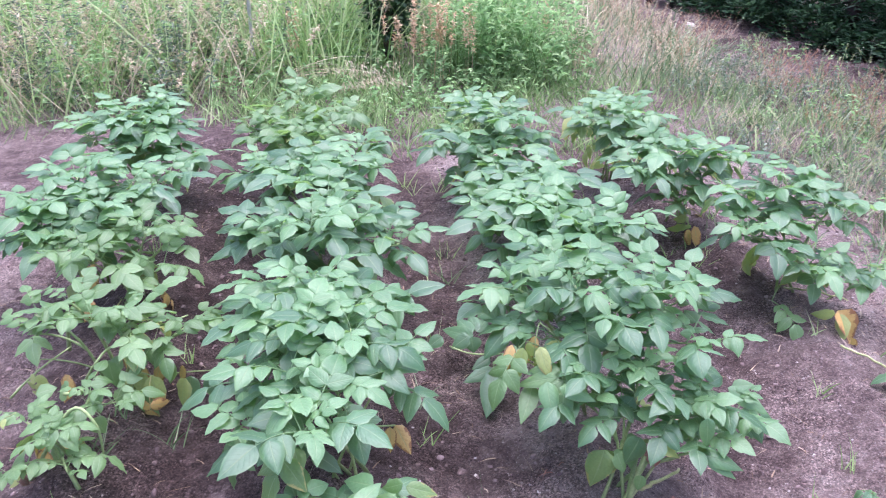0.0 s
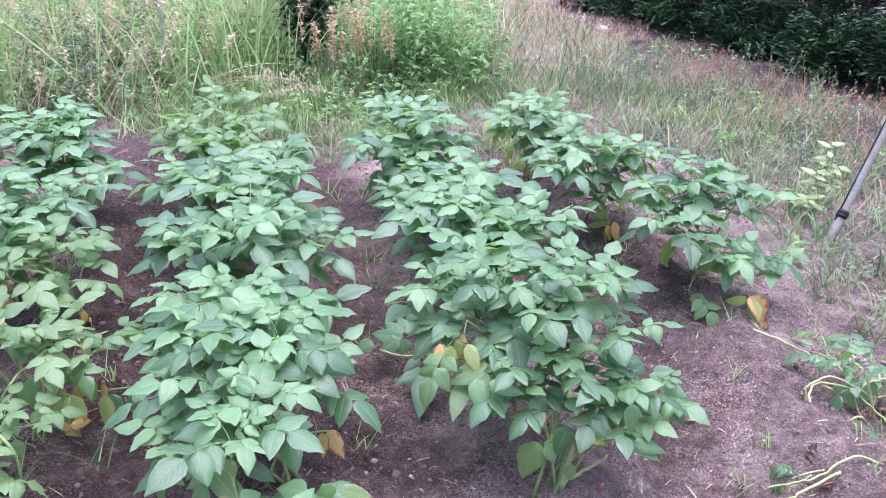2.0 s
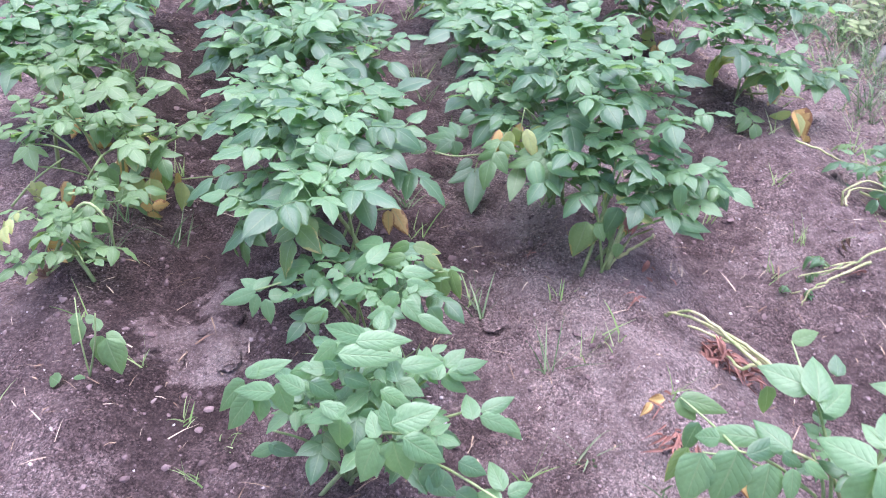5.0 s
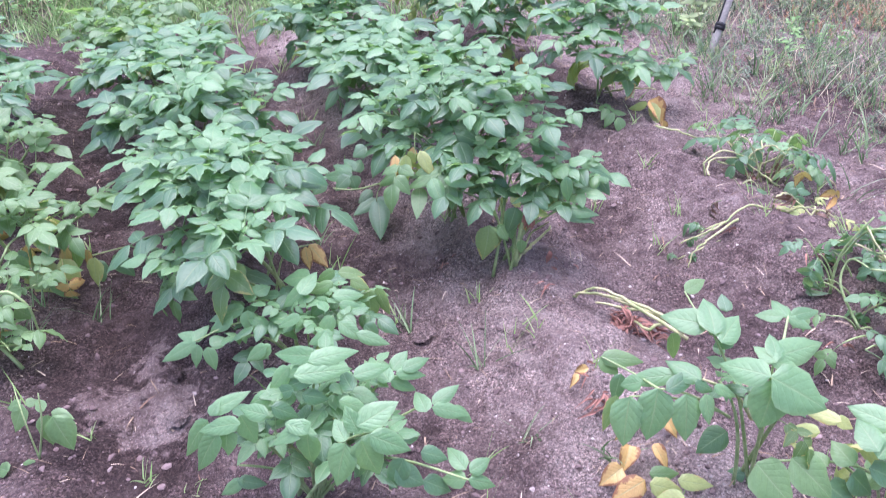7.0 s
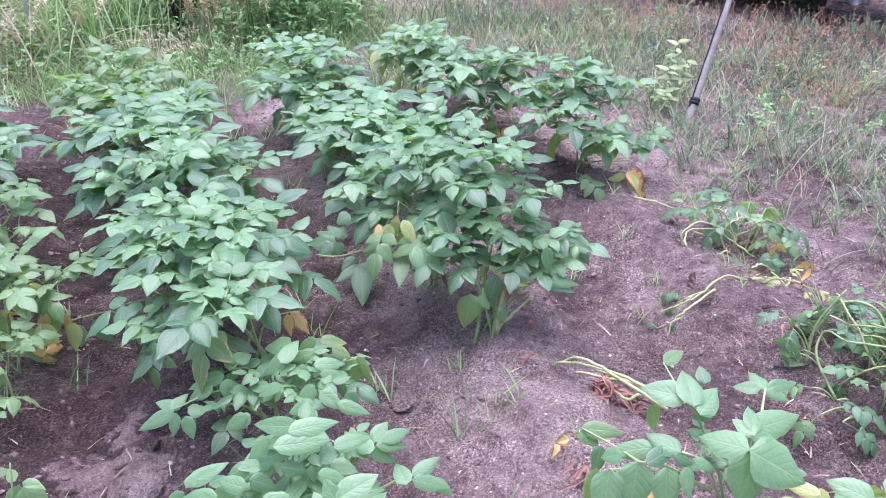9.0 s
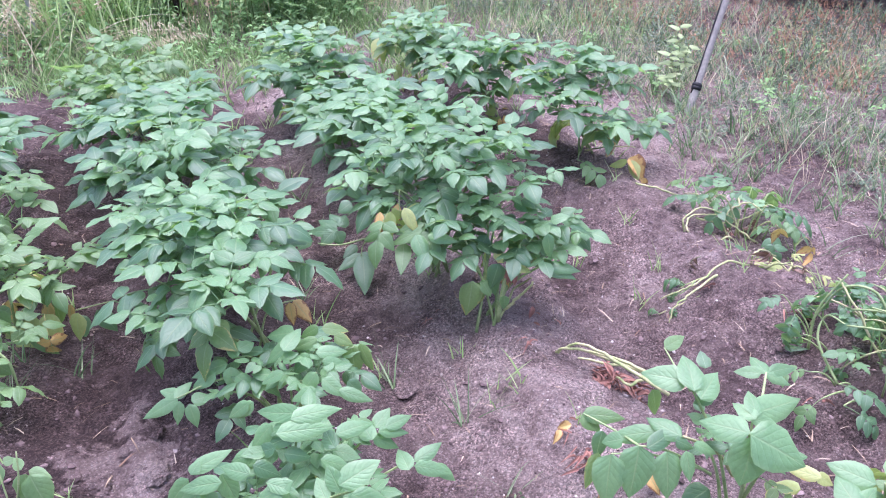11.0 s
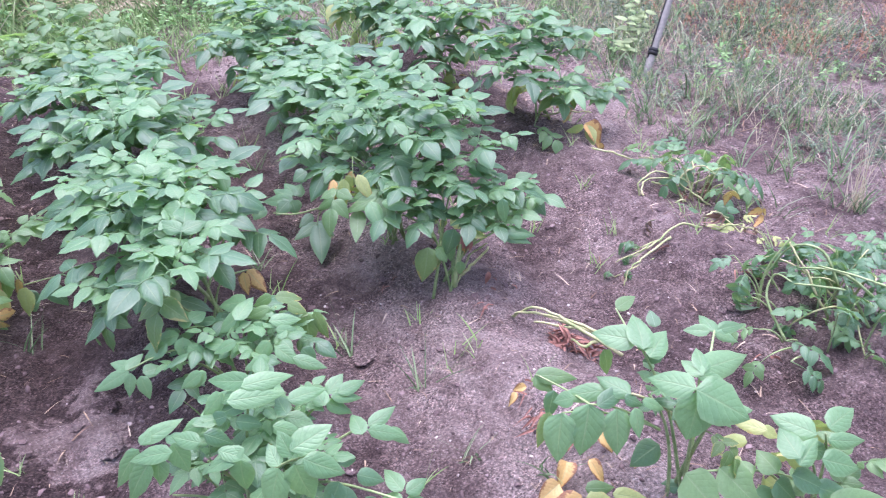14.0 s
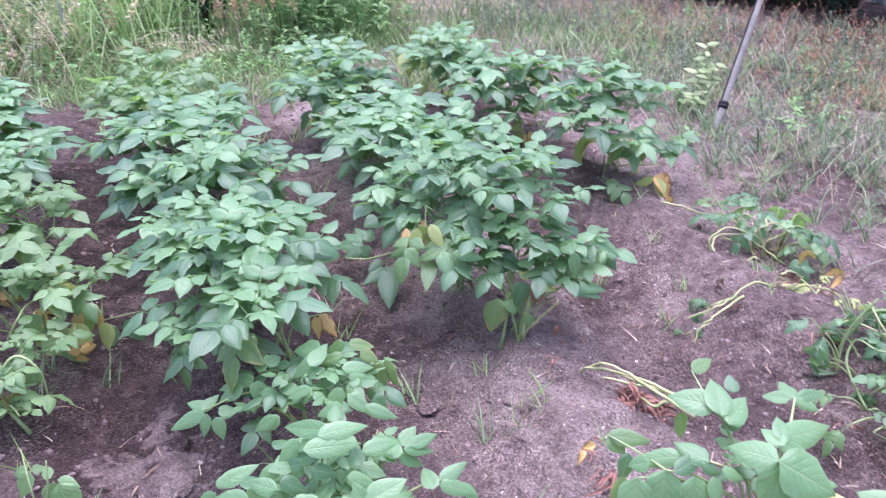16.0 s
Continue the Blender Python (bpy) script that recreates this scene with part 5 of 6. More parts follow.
blade(front_three, (0.185, 1.50, 0.267), (0.172, 1.465, 0.165), 0.056, "e")
blade(front_three, (0.215, 1.50, 0.262), (0.240, 1.48, 0.222), 0.030, "p")
blade(front_three, (0.262, 1.50, 0.322), (0.238, 1.48, 0.245), 0.042, "d")
blade(front_three, (0.405, 1.50, 0.305), (0.500, 1.48, 0.300), 0.034, "g")
blade(front_three, (0.415, 1.50, 0.300), (0.488, 1.47, 0.270), 0.026, "g")
blade(front_three, (0.395, 1.50, 0.300), (0.425, 1.53, 0.315), 0.024, "g")
blade(front_three, (0.400, 1.50, 0.410), (0.416, 1.48, 0.335), 0.030, "d")
blade(front_three, (0.280, 1.49, 0.215), (0.276, 1.475, 0.175), 0.024, "p")
# leaves that turned yellow on the far plants
blade(back_four, (-0.050, 3.832, 0.36), (-0.067, 3.734, 0.26), 0.055, "y")
blade(back_four, (-0.014, 3.884, 0.32), (-0.039, 3.813, 0.22), 0.042, "y")
blade(back_three, (-0.703, 3.494, 0.24), (-0.742, 3.449, 0.17), 0.039, "y")
blade(mid_four, (0.529, 3.083, 0.16), (0.578, 3.080, 0.05), 0.027, "c")
blade(mid_four, (0.501, 3.064, 0.15), (0.539, 3.090, 0.05), 0.023, "c")
# fallen yellow and orange leaves at the foot of the sparse plant
blade(dead, (0.427, 0.705, 0.1), (0.353, 0.687, 0.06), 0.043, "c")
blade(dead, (0.427, 0.679, 0.12), (0.501, 0.665, 0.1), 0.036, "y")
blade(dead, (0.489, 0.683, 0.12), (0.565, 0.665, 0.11), 0.029, "y")
blade(dead, (0.490, 0.633, 0.12), (0.428, 0.644, 0.1), 0.038, "y")
blade(dead, (0.431, 0.698, 0.13), (0.500, 0.694, 0.12), 0.028, "p")
blade(dead, (0.515, 0.817, 0.06), (0.516, 0.781, 0.03), 0.018, "c")
blade(dead, (0.461, 0.814, 0.06), (0.440, 0.833, 0.06), 0.020, "c")
# stray seedling between the rows
lie(stray, (-0.949, 0.925, 0.0), (-0.904, 0.921, 0.12), (-0.895, 0.941, 0.2), thick=0.003, mat=STEM)
lie(stray, (-0.949, 0.925, 0.0), (-0.953, 0.943, 0.12), (-0.979, 0.999, 0.18), thick=0.0025, mat=STEM)
blade(stray, (-0.895, 0.941, 0.2), (-0.904, 0.909, 0.13), 0.046, "p")
blade(stray, (-0.883, 0.935, 0.2), (-0.852, 0.898, 0.12), 0.053, "p")
blade(stray, (-0.908, 0.955, 0.2), (-0.939, 0.987, 0.21), 0.021, "p")
blade(stray, (-0.891, 0.949, 0.2), (-0.840, 0.939, 0.19), 0.023, "p")
blade(stray, (-0.979, 0.999, 0.18), (-1.019, 0.974, 0.12), 0.038, "p")
blade(stray, (-0.987, 1.005, 0.18), (-1.027, 1.007, 0.17), 0.024, "p")
blade(stray, (-0.975, 1.002, 0.18), (-0.951, 1.014, 0.18), 0.019, "p")
blade(stray, (-0.957, 0.918, 0.08), (-0.985, 0.888, 0.05), 0.031, "p")
blade(stray, (-1.005, 0.890, 0.08), (-1.052, 0.920, 0.07), 0.029, "p")
# ragged front of row one: bent stalks, leaves gone yellow and brown at the rim
lie(front_one, (-1.263, 1.264, 0.0), (-1.135, 1.312, 0.2), (-1.065, 1.309, 0.18), (-1.067, 1.312, 0.06), thick=0.0055, mat=STEM)
lie(front_one, (-1.212, 1.391, 0.25), (-1.151, 1.381, 0.27), (-1.135, 1.366, 0.22), thick=0.005, mat=STEM)
lie(front_one, (-1.519, 1.788, 0.02), (-1.474, 1.754, 0.14), (-1.379, 1.660, 0.3), thick=0.0075, mat=STEM)
lie(front_one, (-1.268, 1.516, 0.08), (-1.191, 1.511, 0.18), (-1.178, 1.594, 0.2), (-1.061, 1.774, 0.28), thick=0.0045, mat=STEM)
lie(front_one, (-1.465, 1.467, 0.1), (-1.393, 1.513, 0.16), (-1.388, 1.653, 0.14), thick=0.004, mat=STEM)
blade(front_one, (-1.084, 1.646, 0.2), (-1.130, 1.625, 0.1), 0.042, "c")
blade(front_one, (-1.068, 1.650, 0.2), (-1.072, 1.643, 0.11), 0.041, "p")
blade(front_one, (-1.044, 1.684, 0.16), (-1.070, 1.677, 0.08), 0.020, "c")
blade(front_one, (-1.045, 1.713, 0.1), (-1.035, 1.671, 0.04), 0.049, "d")
blade(front_one, (-0.981, 1.703, 0.12), (-0.928, 1.679, 0.05), 0.045, "d")
blade(front_one, (-1.214, 1.671, 0.2), (-1.211, 1.658, 0.11), 0.031, "c")
blade(front_one, (-1.175, 1.595, 0.22), (-1.226, 1.568, 0.19), 0.042, "p")
blade(front_one, (-1.195, 1.562, 0.24), (-1.186, 1.538, 0.16), 0.049, "p")
blade(front_one, (-1.120, 1.555, 0.14), (-1.053, 1.544, 0.08), 0.036, "p")
blade(front_one, (-1.136, 1.487, 0.2), (-1.082, 1.488, 0.17), 0.035, "p")
blade(front_one, (-1.203, 1.405, 0.26), (-1.255, 1.406, 0.22), 0.045, "p")
blade(front_one, (-1.151, 1.376, 0.18), (-1.236, 1.389, 0.18), 0.047, "p")
blade(front_one, (-1.140, 1.447, 0.22), (-1.204, 1.433, 0.19), 0.045, "p")
blade(front_one, (-1.161, 1.409, 0.16), (-1.125, 1.407, 0.12), 0.040, "p")
blade(front_one, (-1.263, 1.285, 0.06), (-1.204, 1.283, 0.02), 0.049, "e")
blade(front_one, (-1.158, 1.301, 0.06), (-1.114, 1.296, 0.02), 0.043, "e")
blade(front_one, (-1.306, 1.254, 0.06), (-1.259, 1.265, 0.02), 0.055, "y")
blade(front_one, (-1.193, 1.323, 0.12), (-1.243, 1.301, 0.09), 0.045, "p")
blade(front_one, (-1.165, 1.330, 0.12), (-1.144, 1.325, 0.05), 0.045, "d")
blade(front_one, (-1.271, 1.272, 0.12), (-1.330, 1.269, 0.08), 0.045, "p")
blade(front_one, (-1.198, 1.339, 0.22), (-1.254, 1.348, 0.22), 0.039, "p")
blade(front_one, (-1.293, 1.384, 0.24), (-1.248, 1.406, 0.25), 0.040, "p")
blade(front_one, (-1.489, 1.907, 0.3), (-1.533, 2.011, 0.28), 0.032, "c")
blade(front_one, (-1.021, 1.784, 0.28), (-1.035, 1.748, 0.24), 0.036, "p")
blade(front_one, (-1.020, 1.800, 0.28), (-0.978, 1.835, 0.23), 0.039, "p")
blade(front_one, (-1.044, 1.811, 0.28), (-1.025, 1.833, 0.3), 0.028, "p")

# ---- meadow behind and beside the bed ----
def scatter(n, x0, x1, y0, y1, keep=None):
    x, y = np.random.uniform(x0, x1, n), np.random.uniform(y0, y1, n)
    if keep is not None:
        k = keep(x, y)
        x, y = x[k], y[k]
    z = np.array([ground_z(a, b) for a, b in zip(x, y)])
    return np.stack([x, y, z - 0.01], 1)


def clumped(x, y, scale, cut):
    return np.array([noise.noise(Vector((a * scale, b * scale, 4.2))) for a, b in zip(x, y)]) > cut


def blades(name, base, high, spread, wide, sag, mat, label, category, seg=4):
    n = len(base)
    h = np.random.uniform(*high, n)
    a = np.random.uniform(0, 2 * np.pi, n)
    out = h * np.random.uniform(*spread, n)
    tip = base + np.stack([np.cos(a) * out, np.sin(a) * out, h], 1)
    return strips(name, base, tip, np.random.uniform(*wide, n), h * np.random.uniform(*sag, n), mat, label, category, seg)


def edge_y(x):
    """Where the bed ends and the tall grass begins, for each x."""
    return 4.35 + 0.12 * np.sin(2.1 * x) - 0.38 * np.clip(-x - 1.5, 0, 3)


def open_ground(x, y):
    """Room kept free of tall grass in front of the bush and the weeds."""
    gap = np.abs(x + 2.57 - 0.376 * (5.57 - y)) < 0.12
    return ~((x > -1.95) & (x < 0.6) & (y < 5.9 + 0.3 * np.sin(5 * x))) & ~(x > -0.35) & ~(gap & (y < 5.6))


tall = scatter(5600, -6.5, 0.6, 3.2, 8.5, lambda x, y: (y > edge_y(x) + np.random.exponential(0.35, len(x))) & open_ground(x, y) & clumped(x, y, 1.6, -0.2))
blades("tall_grass", tall, (0.3, 0.95), (0.2, 1.2), (0.006, 0.017), (0.02, 0.3), GRASS, "tall green meadow grass behind the potato bed", "grass", 6)
dry = scatter(4200, -6.5, -1.0, 3.4, 8.5, lambda x, y: (y > edge_y(x) + 0.15) & open_ground(x, y - 0.5))
blades("dry_grass", dry, (0.2, 0.9), (0.4, 1.8), (0.003, 0.007), (0.0, 0.3), GRASS_DRY, "dry straw-coloured grass among the green", "grass", 5)
short = scatter(11000, -4.4, 2.0, 3.2, 6.2, lambda x, y: y > edge_y(x) - 0.25 + 0.5 * np.random.random(len(x)))
blades("short_grass", short, (0.03, 0.16), (0.4, 1.4), (0.004, 0.009), (0.0, 0.15), GRASS_LOW, "short green grass along the back of the bed", "grass")

fringe = scatter(6500, -2.2, 0.35, 3.8, 5.7, lambda x, y: (y > edge_y(x) - 0.45 * np.random.random(len(x))) & clumped(x, y, 2.6, -0.15))
blades("fringe_grass", fringe, (0.04, 0.20), (0.3, 1.3), (0.004, 0.010), (0.0, 0.25), GRASS_LOW, "fresh green grass fringing the back of the bed", "grass")


def under_hedge(x, y):
    """Bare strip before the hedge, where little grows."""
    d = 0.83 * x + 0.56 * y
    return d > 4.75 + 0.8 * np.random.random(len(x))


def field(x, y):
    q = 0.944 * x + 0.33 * y
    return ~under_hedge(x, y) & (q > 2.25 + 0.3 * np.random.randn(len(x))) & (y < 9.4) & clumped(x, y, 1.7, -0.2) & clumped(x, y, 5.5, -0.05 - 0.04 * np.clip(y - 3.5, 0, 4))


def tufted(n, per, x0, x1, y0, y1, keep, spread=0.02):
    """Roots of grass in tufts: per blades round each of n places."""
    c = np.repeat(scatter(n, x0, x1, y0, y1, keep), per, 0)
    return c + np.random.normal(0, spread, c.shape) * np.array([1, 1, 0])


blades("field_grass", tufted(3800, 8, 0.6, 4.6, 1.5, 7.6, lambda x, y: field(x, y) & (np.random.random(len(x)) < 0.35 + 0.4 * (y - 1.5))), (0.025, 0.13), (0.4, 1.5), (0.003, 0.006), (0.05, 0.45), GRASS_FIELD, "thin green grass growing on bare soil beside the bed", "grass", 4)
blades("field_dry_grass", tufted(1500, 9, 0.2, 4.8, 2.4, 9.2, lambda x, y: (0.944 * x + 0.33 * y > 2.45) & clumped(x, y, 1.1, -0.1) & ~under_hedge(x, y)), (0.03, 0.20), (0.3, 1.4), (0.0018, 0.0036), (0.05, 0.35), GRASS_DRY, "dry pale grass stalks in the field", "grass", 5)


def sprigs(name, root, high, lean, mat, label, category, leaf, per, low=0.2, stalk=None, slim=0.5, rise=(-0.3, 0.6), leaf_mat_=None):
    """Upright stalks that carry many small leaves or seeds from low (a share of the height) to the top."""
    h = np.random.uniform(*high, len(root))
    off = np.random.normal(0, lean, (len(root), 2)) * h[:, None]
    tip = root + np.stack([off[:, 0], off[:, 1], h], 1)
    thing = strips(name, root, tip, np.full(len(root), stalk or 0.005), 0.06 * h, mat, label, category, 3)
    s = np.random.uniform(low, 1.0, (len(root), per))
    place = root[:, None] * (1 - s[..., None]) + tip[:, None] * s[..., None]
    place[..., 2] += 0.24 * h[:, None] * s * (1 - s)
    a = np.random.uniform(0, 2 * np.pi, s.shape)
    along = np.stack([np.cos(a), np.sin(a), np.random.uniform(*rise, s.shape)], -1)
    up = np.random.normal(0, 0.3, along.shape) + np.array([0, 0, 1.0])
    me = flakes("foliage", place.reshape(-1, 3), along.reshape(-1, 3), up.reshape(-1, 3), np.random.uniform(0.6, 1.2, s.size) * leaf, leaf_mat_ or mat, slim)
    child("foliage", me, thing)["kind"] = "stuff"
    return thing


# seed heads and weeds, from the tall growth behind the bed to the field at its side
sprigs("plume_grass", scatter(760, -6.2, -1.2, 4.6, 8.0, open_ground), (0.35, 0.95), 0.5, GRASS_DRY, "pale feathery grass plumes above the meadow", "grass", 0.04, 40, 0.66, 0.003, 0.3, (-0.4, 1.0))
sprigs("russet_grass", scatter(4800, -0.3, 4.6, 4.6, 9.2, lambda x, y: (0.944 * x + 0.33 * y > 2.7) & (0.944 * x + 0.33 * y < 3.5 + 2.2 * np.random.random(len(x))) & clumped(x, y, 2.1, 0.05) & ~under_hedge(x, y)), (0.08, 0.27), 0.4, GRASS_RED, "russet seeding grass in the field", "grass", 0.013, 30, 0.4, 0.003, 0.28, (0.6, 2.5))
verge = lambda x, y: (0.944 * x + 0.33 * y > 1.75) & (0.944 * x + 0.33 * y < 3.0) & clumped(x, y, 2.2, -0.15)
sprigs("verge_grass", scatter(1500, -0.7, 1.0, 5.7, 9.2, verge), (0.10, 0.42), 0.4, GRASS_DRY, "bleached seeding grass on the verge of the field", "grass", 0.02, 22, 0.4, 0.004, 0.28, (0.2, 1.8))
blades("verge_blades", scatter(2600, -0.6, 1.0, 5.6, 8.8, verge), (0.06, 0.34), (0.2, 1.2), (0.005, 0.010), (0.02, 0.4), GRASS_FIELD, "grey-green grass on the verge of the field", "grass", 5)
sprigs("foxtail_grass", scatter(1500, 1.2, 4.6, 2.6, 6.8, field), (0.12, 0.32), 0.35, GRASS, "green foxtail grass with bristly heads beside the bed", "grass", 0.016, 34, 0.80, 0.003, 0.25, (0.6, 2.0), FOXTAIL)
sprigs("meadow_weeds", scatter(700, -6.5, -1.6, 4.0, 7.6, lambda x, y: open_ground(x, y) & (y > edge_y(x) + 0.3)), (0.3, 0.95), 0.16, WEED, "tall leafy weeds mixed into the meadow", "weeds", 0.06, 34, 0.1, None, 0.28)
sprigs("dark_weeds", scatter(420, -5.0, -2.0, 3.5, 5.8, lambda x, y: open_ground(x, y) & (y > edge_y(x) + 0.1) & clumped(x, y, 2.0, 0.0)), (0.2, 0.85), 0.2, GREYWEED, "dark-stemmed leafy weeds in the meadow", "weeds", 0.06, 40, 0.05, 0.006, 0.22)
wx, wy = np.random.normal(-0.68, 0.26, 160), 5.35 + np.random.exponential(0.45, 160)
wz = np.array([ground_z(a, c) for a, c in zip(wx, wy)])
sprigs("green_weeds", np.stack([wx, wy, wz], 1), (0.25, 0.85), 0.16, WEED, "leafy green weeds standing behind the bed", "weeds", 0.085, 20, 0.10, 0.006, 0.34, (-0.2, 1.2))
wg = np.stack([np.random.normal(-0.72, 0.28, 420), 5.35 + np.random.exponential(0.5, 420), np.zeros(420)], 1)
blades("weedy_grass", wg, (0.12, 0.62), (0.1, 0.9), (0.005, 0.010), (0.02, 0.4), GRASS_LOW, "upright green grass growing among the weeds", "grass", 6)
ux, uy = np.random.uniform(-6.2, -0.1, 620), np.random.uniform(4.7, 7.6, 620)
inside = uy > edge_y(ux) + np.where(ux > -2.0, 0.85, 0.25)
under = np.stack([ux, uy, np.zeros(620)], 1)[inside]
sprigs("undergrowth", under, (0.12, 0.50), 0.35, UNDER, "dark leafy undergrowth beneath the tall grass", "weeds", 0.075, 26, 0.02, 0.005, 0.36, (-0.4, 0.6))
spikes = np.repeat(np.array([(-1.05, 5.22, 0), (-1.02, 5.26, 0), (-1.24, 5.2, 0), (-1.40, 5.25, 0), (-0.80, 5.15, 0), (-1.09, 5.25, 0), (-0.42, 5.9, 0), (-2.02, 5.05, 0)]), 3, 0) + np.random.normal(0, 0.03, (24, 3)) * np.array([1, 1, 0])
sprigs("dock_spikes", spikes, (0.40, 0.68), 0.05, DOCK, "upright russet seed spikes of dock beside the bush", "weeds", 0.032, 70, 0.50, 0.004, 0.35, (-0.1, 1.4))
sprigs("creeping_weeds", scatter(3200, 1.0, 3.4, 2.2, 5.0, lambda x, y: (0.944 * x + 0.33 * y > 2.15 + 0.5 * np.random.random(len(x))) & clumped(x, y, 3.1, -0.15)), (0.02, 0.10), 0.6, GREYWEED, "low creeping weeds on the bare field soil", "weeds", 0.018, 16, 0.05, 0.002, 0.35)
sprigs("low_weeds", scatter(340, -4.5, -0.4, 3.6, 5.4, lambda x, y: y > edge_y(x)), (0.05, 0.28), 0.4, WEED, "low leafy weeds among the grass", "weeds", 0.045, 12)
sprigs("grey_weeds", scatter(1100, 0.5, 3.4, 3.9, 6.8, lambda x, y: (0.944 * x + 0.33 * y > 2.1 + 0.35 * np.random.random(len(x))) & clumped(x, y, 1.5, 0.0)), (0.08, 0.30), 0.25, GREYWEED, "grey-green fine-leaved weeds on the field edge", "weeds", 0.022, 24, 0.1)
sprigs("field_weeds", scatter(420, 0.8, 4.2, 2.9, 7.5, field), (0.06, 0.26), 0.3, WEED, "small leafy weeds scattered in the field", "weeds", 0.045, 12, 0.1, None, 0.45)
blades("pale_grass_tuft", np.array((-0.10, 6.15, 0.0)) + np.random.normal(0, 0.05, (46, 3)) * np.array([1, 1, 0]), (0.22, 0.46), (0.5, 1.3), (0.006, 0.011), (0.35, 0.9), GRASS_DRY, "drooping tuft of bleached grass", "grass", 8)
fallen = np.stack([np.random.normal(-1.98, 0.08, 24), np.random.normal(4.82, 0.03, 24), np.random.uniform(0.08, 0.17, 24)], 1)
heads = fallen + np.stack([np.random.uniform(0.45, 0.72, 24), np.random.normal(-0.03, 0.05, 24), np.random.uniform(0.02, 0.13, 24)], 1)
bundle = strips("fallen_straw", fallen, heads, np.random.uniform(0.004, 0.009, 24), np.full(24, 0.07), GRASS_DRY, "bundle of bleached straw with drooping plumes leaning across the grass", "straw", 6)
seeds = np.repeat(heads, 14, 0) + np.random.normal(0, 1, (24 * 14, 3)) * np.array([0.05, 0.03, 0.012])
child("plume", flakes("plume", seeds, np.random.normal(0, 0.35, seeds.shape) + np.array([0.5, -0.3, -0.8]), np.random.normal(0, 1, seeds.shape), np.random.uniform(0.02, 0.042, len(seeds)), GRASS_DRY, 0.2), bundle, None, "drooping pale seed plumes")["kind"] = "stuff"


reeds = np.stack([np.random.normal(-2.05, 0.24, 420), np.random.normal(5.55, 0.35, 420), np.zeros(420)], 1)
reeds = reeds[open_ground(reeds[:, 0], reeds[:, 1] + 0.6) | (reeds[:, 0] > -2.1)]
blades("reed_grass", reeds, (0.30, 0.85), (0.15, 0.9), (0.006, 0.015), (0.05, 0.4), GRASS, "clump of broad bright green grass blades behind the bed", "grass", 7)
sprigs("tan_seed_grass", scatter(230, -4.2, -2.1, 3.5, 5.2, lambda x, y: y > edge_y(x) + 0.05), (0.2, 0.7), 0.45, GRASS_DRY, "tan seeding grass at the front of the meadow", "grass", 0.028, 30, 0.6, 0.003, 0.3, (0.0, 1.4))


def sedge(x, y):
    return (0.944 * x + 0.33 * y > 2.2 + 0.2 * np.random.random(len(x)))


arch = tufted(300, 8, 1.2, 3.8, 1.6, 5.4, sedge, 0.014)
blades("arching_grass", arch, (0.04, 0.14), (0.5, 1.7), (0.004, 0.008), (0.15, 0.7), GRASS_FIELD, "broad arching grass plants on the bare field soil", "grass", 6)
sprigs("russet_tufts", scatter(1000, 1.8, 4.4, 3.3, 6.0, lambda x, y: (0.944 * x + 0.33 * y > 2.95 + 0.6 * np.random.random(len(x))) & clumped(x, y, 1.4, -0.2)), (0.06, 0.22), 0.4, GRASS_RED, "short russet seeding grass near the pole", "grass", 0.018, 20, 0.35, 0.003, 0.3, (0.4, 2.0))
straw = tufted(2, 13, 1.84, 1.88, 1.90, 1.94, None, 0.012)
blades("bleached_tuft", straw, (0.12, 0.46), (0.1, 0.45), (0.003, 0.005), (0.0, 0.15), GRASS_DRY, "bleached dry grass tuft on the field soil", "grass", 5)


# ---- dark bush ----
def bush(x, y, label, high=1.3, wide=0.5, count=2600, leaf=0.055):
    rng = random.Random(7)
    z = ground_z(x, y)
    root = new("bush")
    root.location = (x, y, z)
    tagged(root, label, "bush")
    ends = []
    for k in range(9):
        a = rng.uniform(0, 6.28)
        r = wide * rng.uniform(0.35, 0.95)
        t = Vector((r * math.cos(a), r * math.sin(a), high * rng.uniform(0.45, 0.95)))
        pts = bend((0, 0, -0.02), (t.x * 0.3, t.y * 0.3, t.z * 0.7), t, 7)
        child("branch", mesh_of("branch", *tube(pts, [0.0125 * high * (1 - 0.8 * i / 6) for i in range(7)], 6), BARK), root)
        ends += pts[2:]
    c = np.array([ends[rng.randrange(len(ends))] for _ in range(count)]) + np.random.normal(0, wide * 0.22, (count, 3))
    c[:, 2] = np.abs(c[:, 2]) + 0.03
    a = np.random.normal(0, 1, (count, 3))
    up = np.random.normal(0, 0.5, (count, 3)) + np.array([0, 0, 1.0])
    child("crown", flakes("crown", c, a, up, np.random.uniform(0.6, 1.2, count) * leaf, BUSH, 0.6), root)
    return root


bush(-1.52, 5.65, "dark glossy-leaved bush standing in the tall grass", 1.35, 0.30, 2600, 0.055)


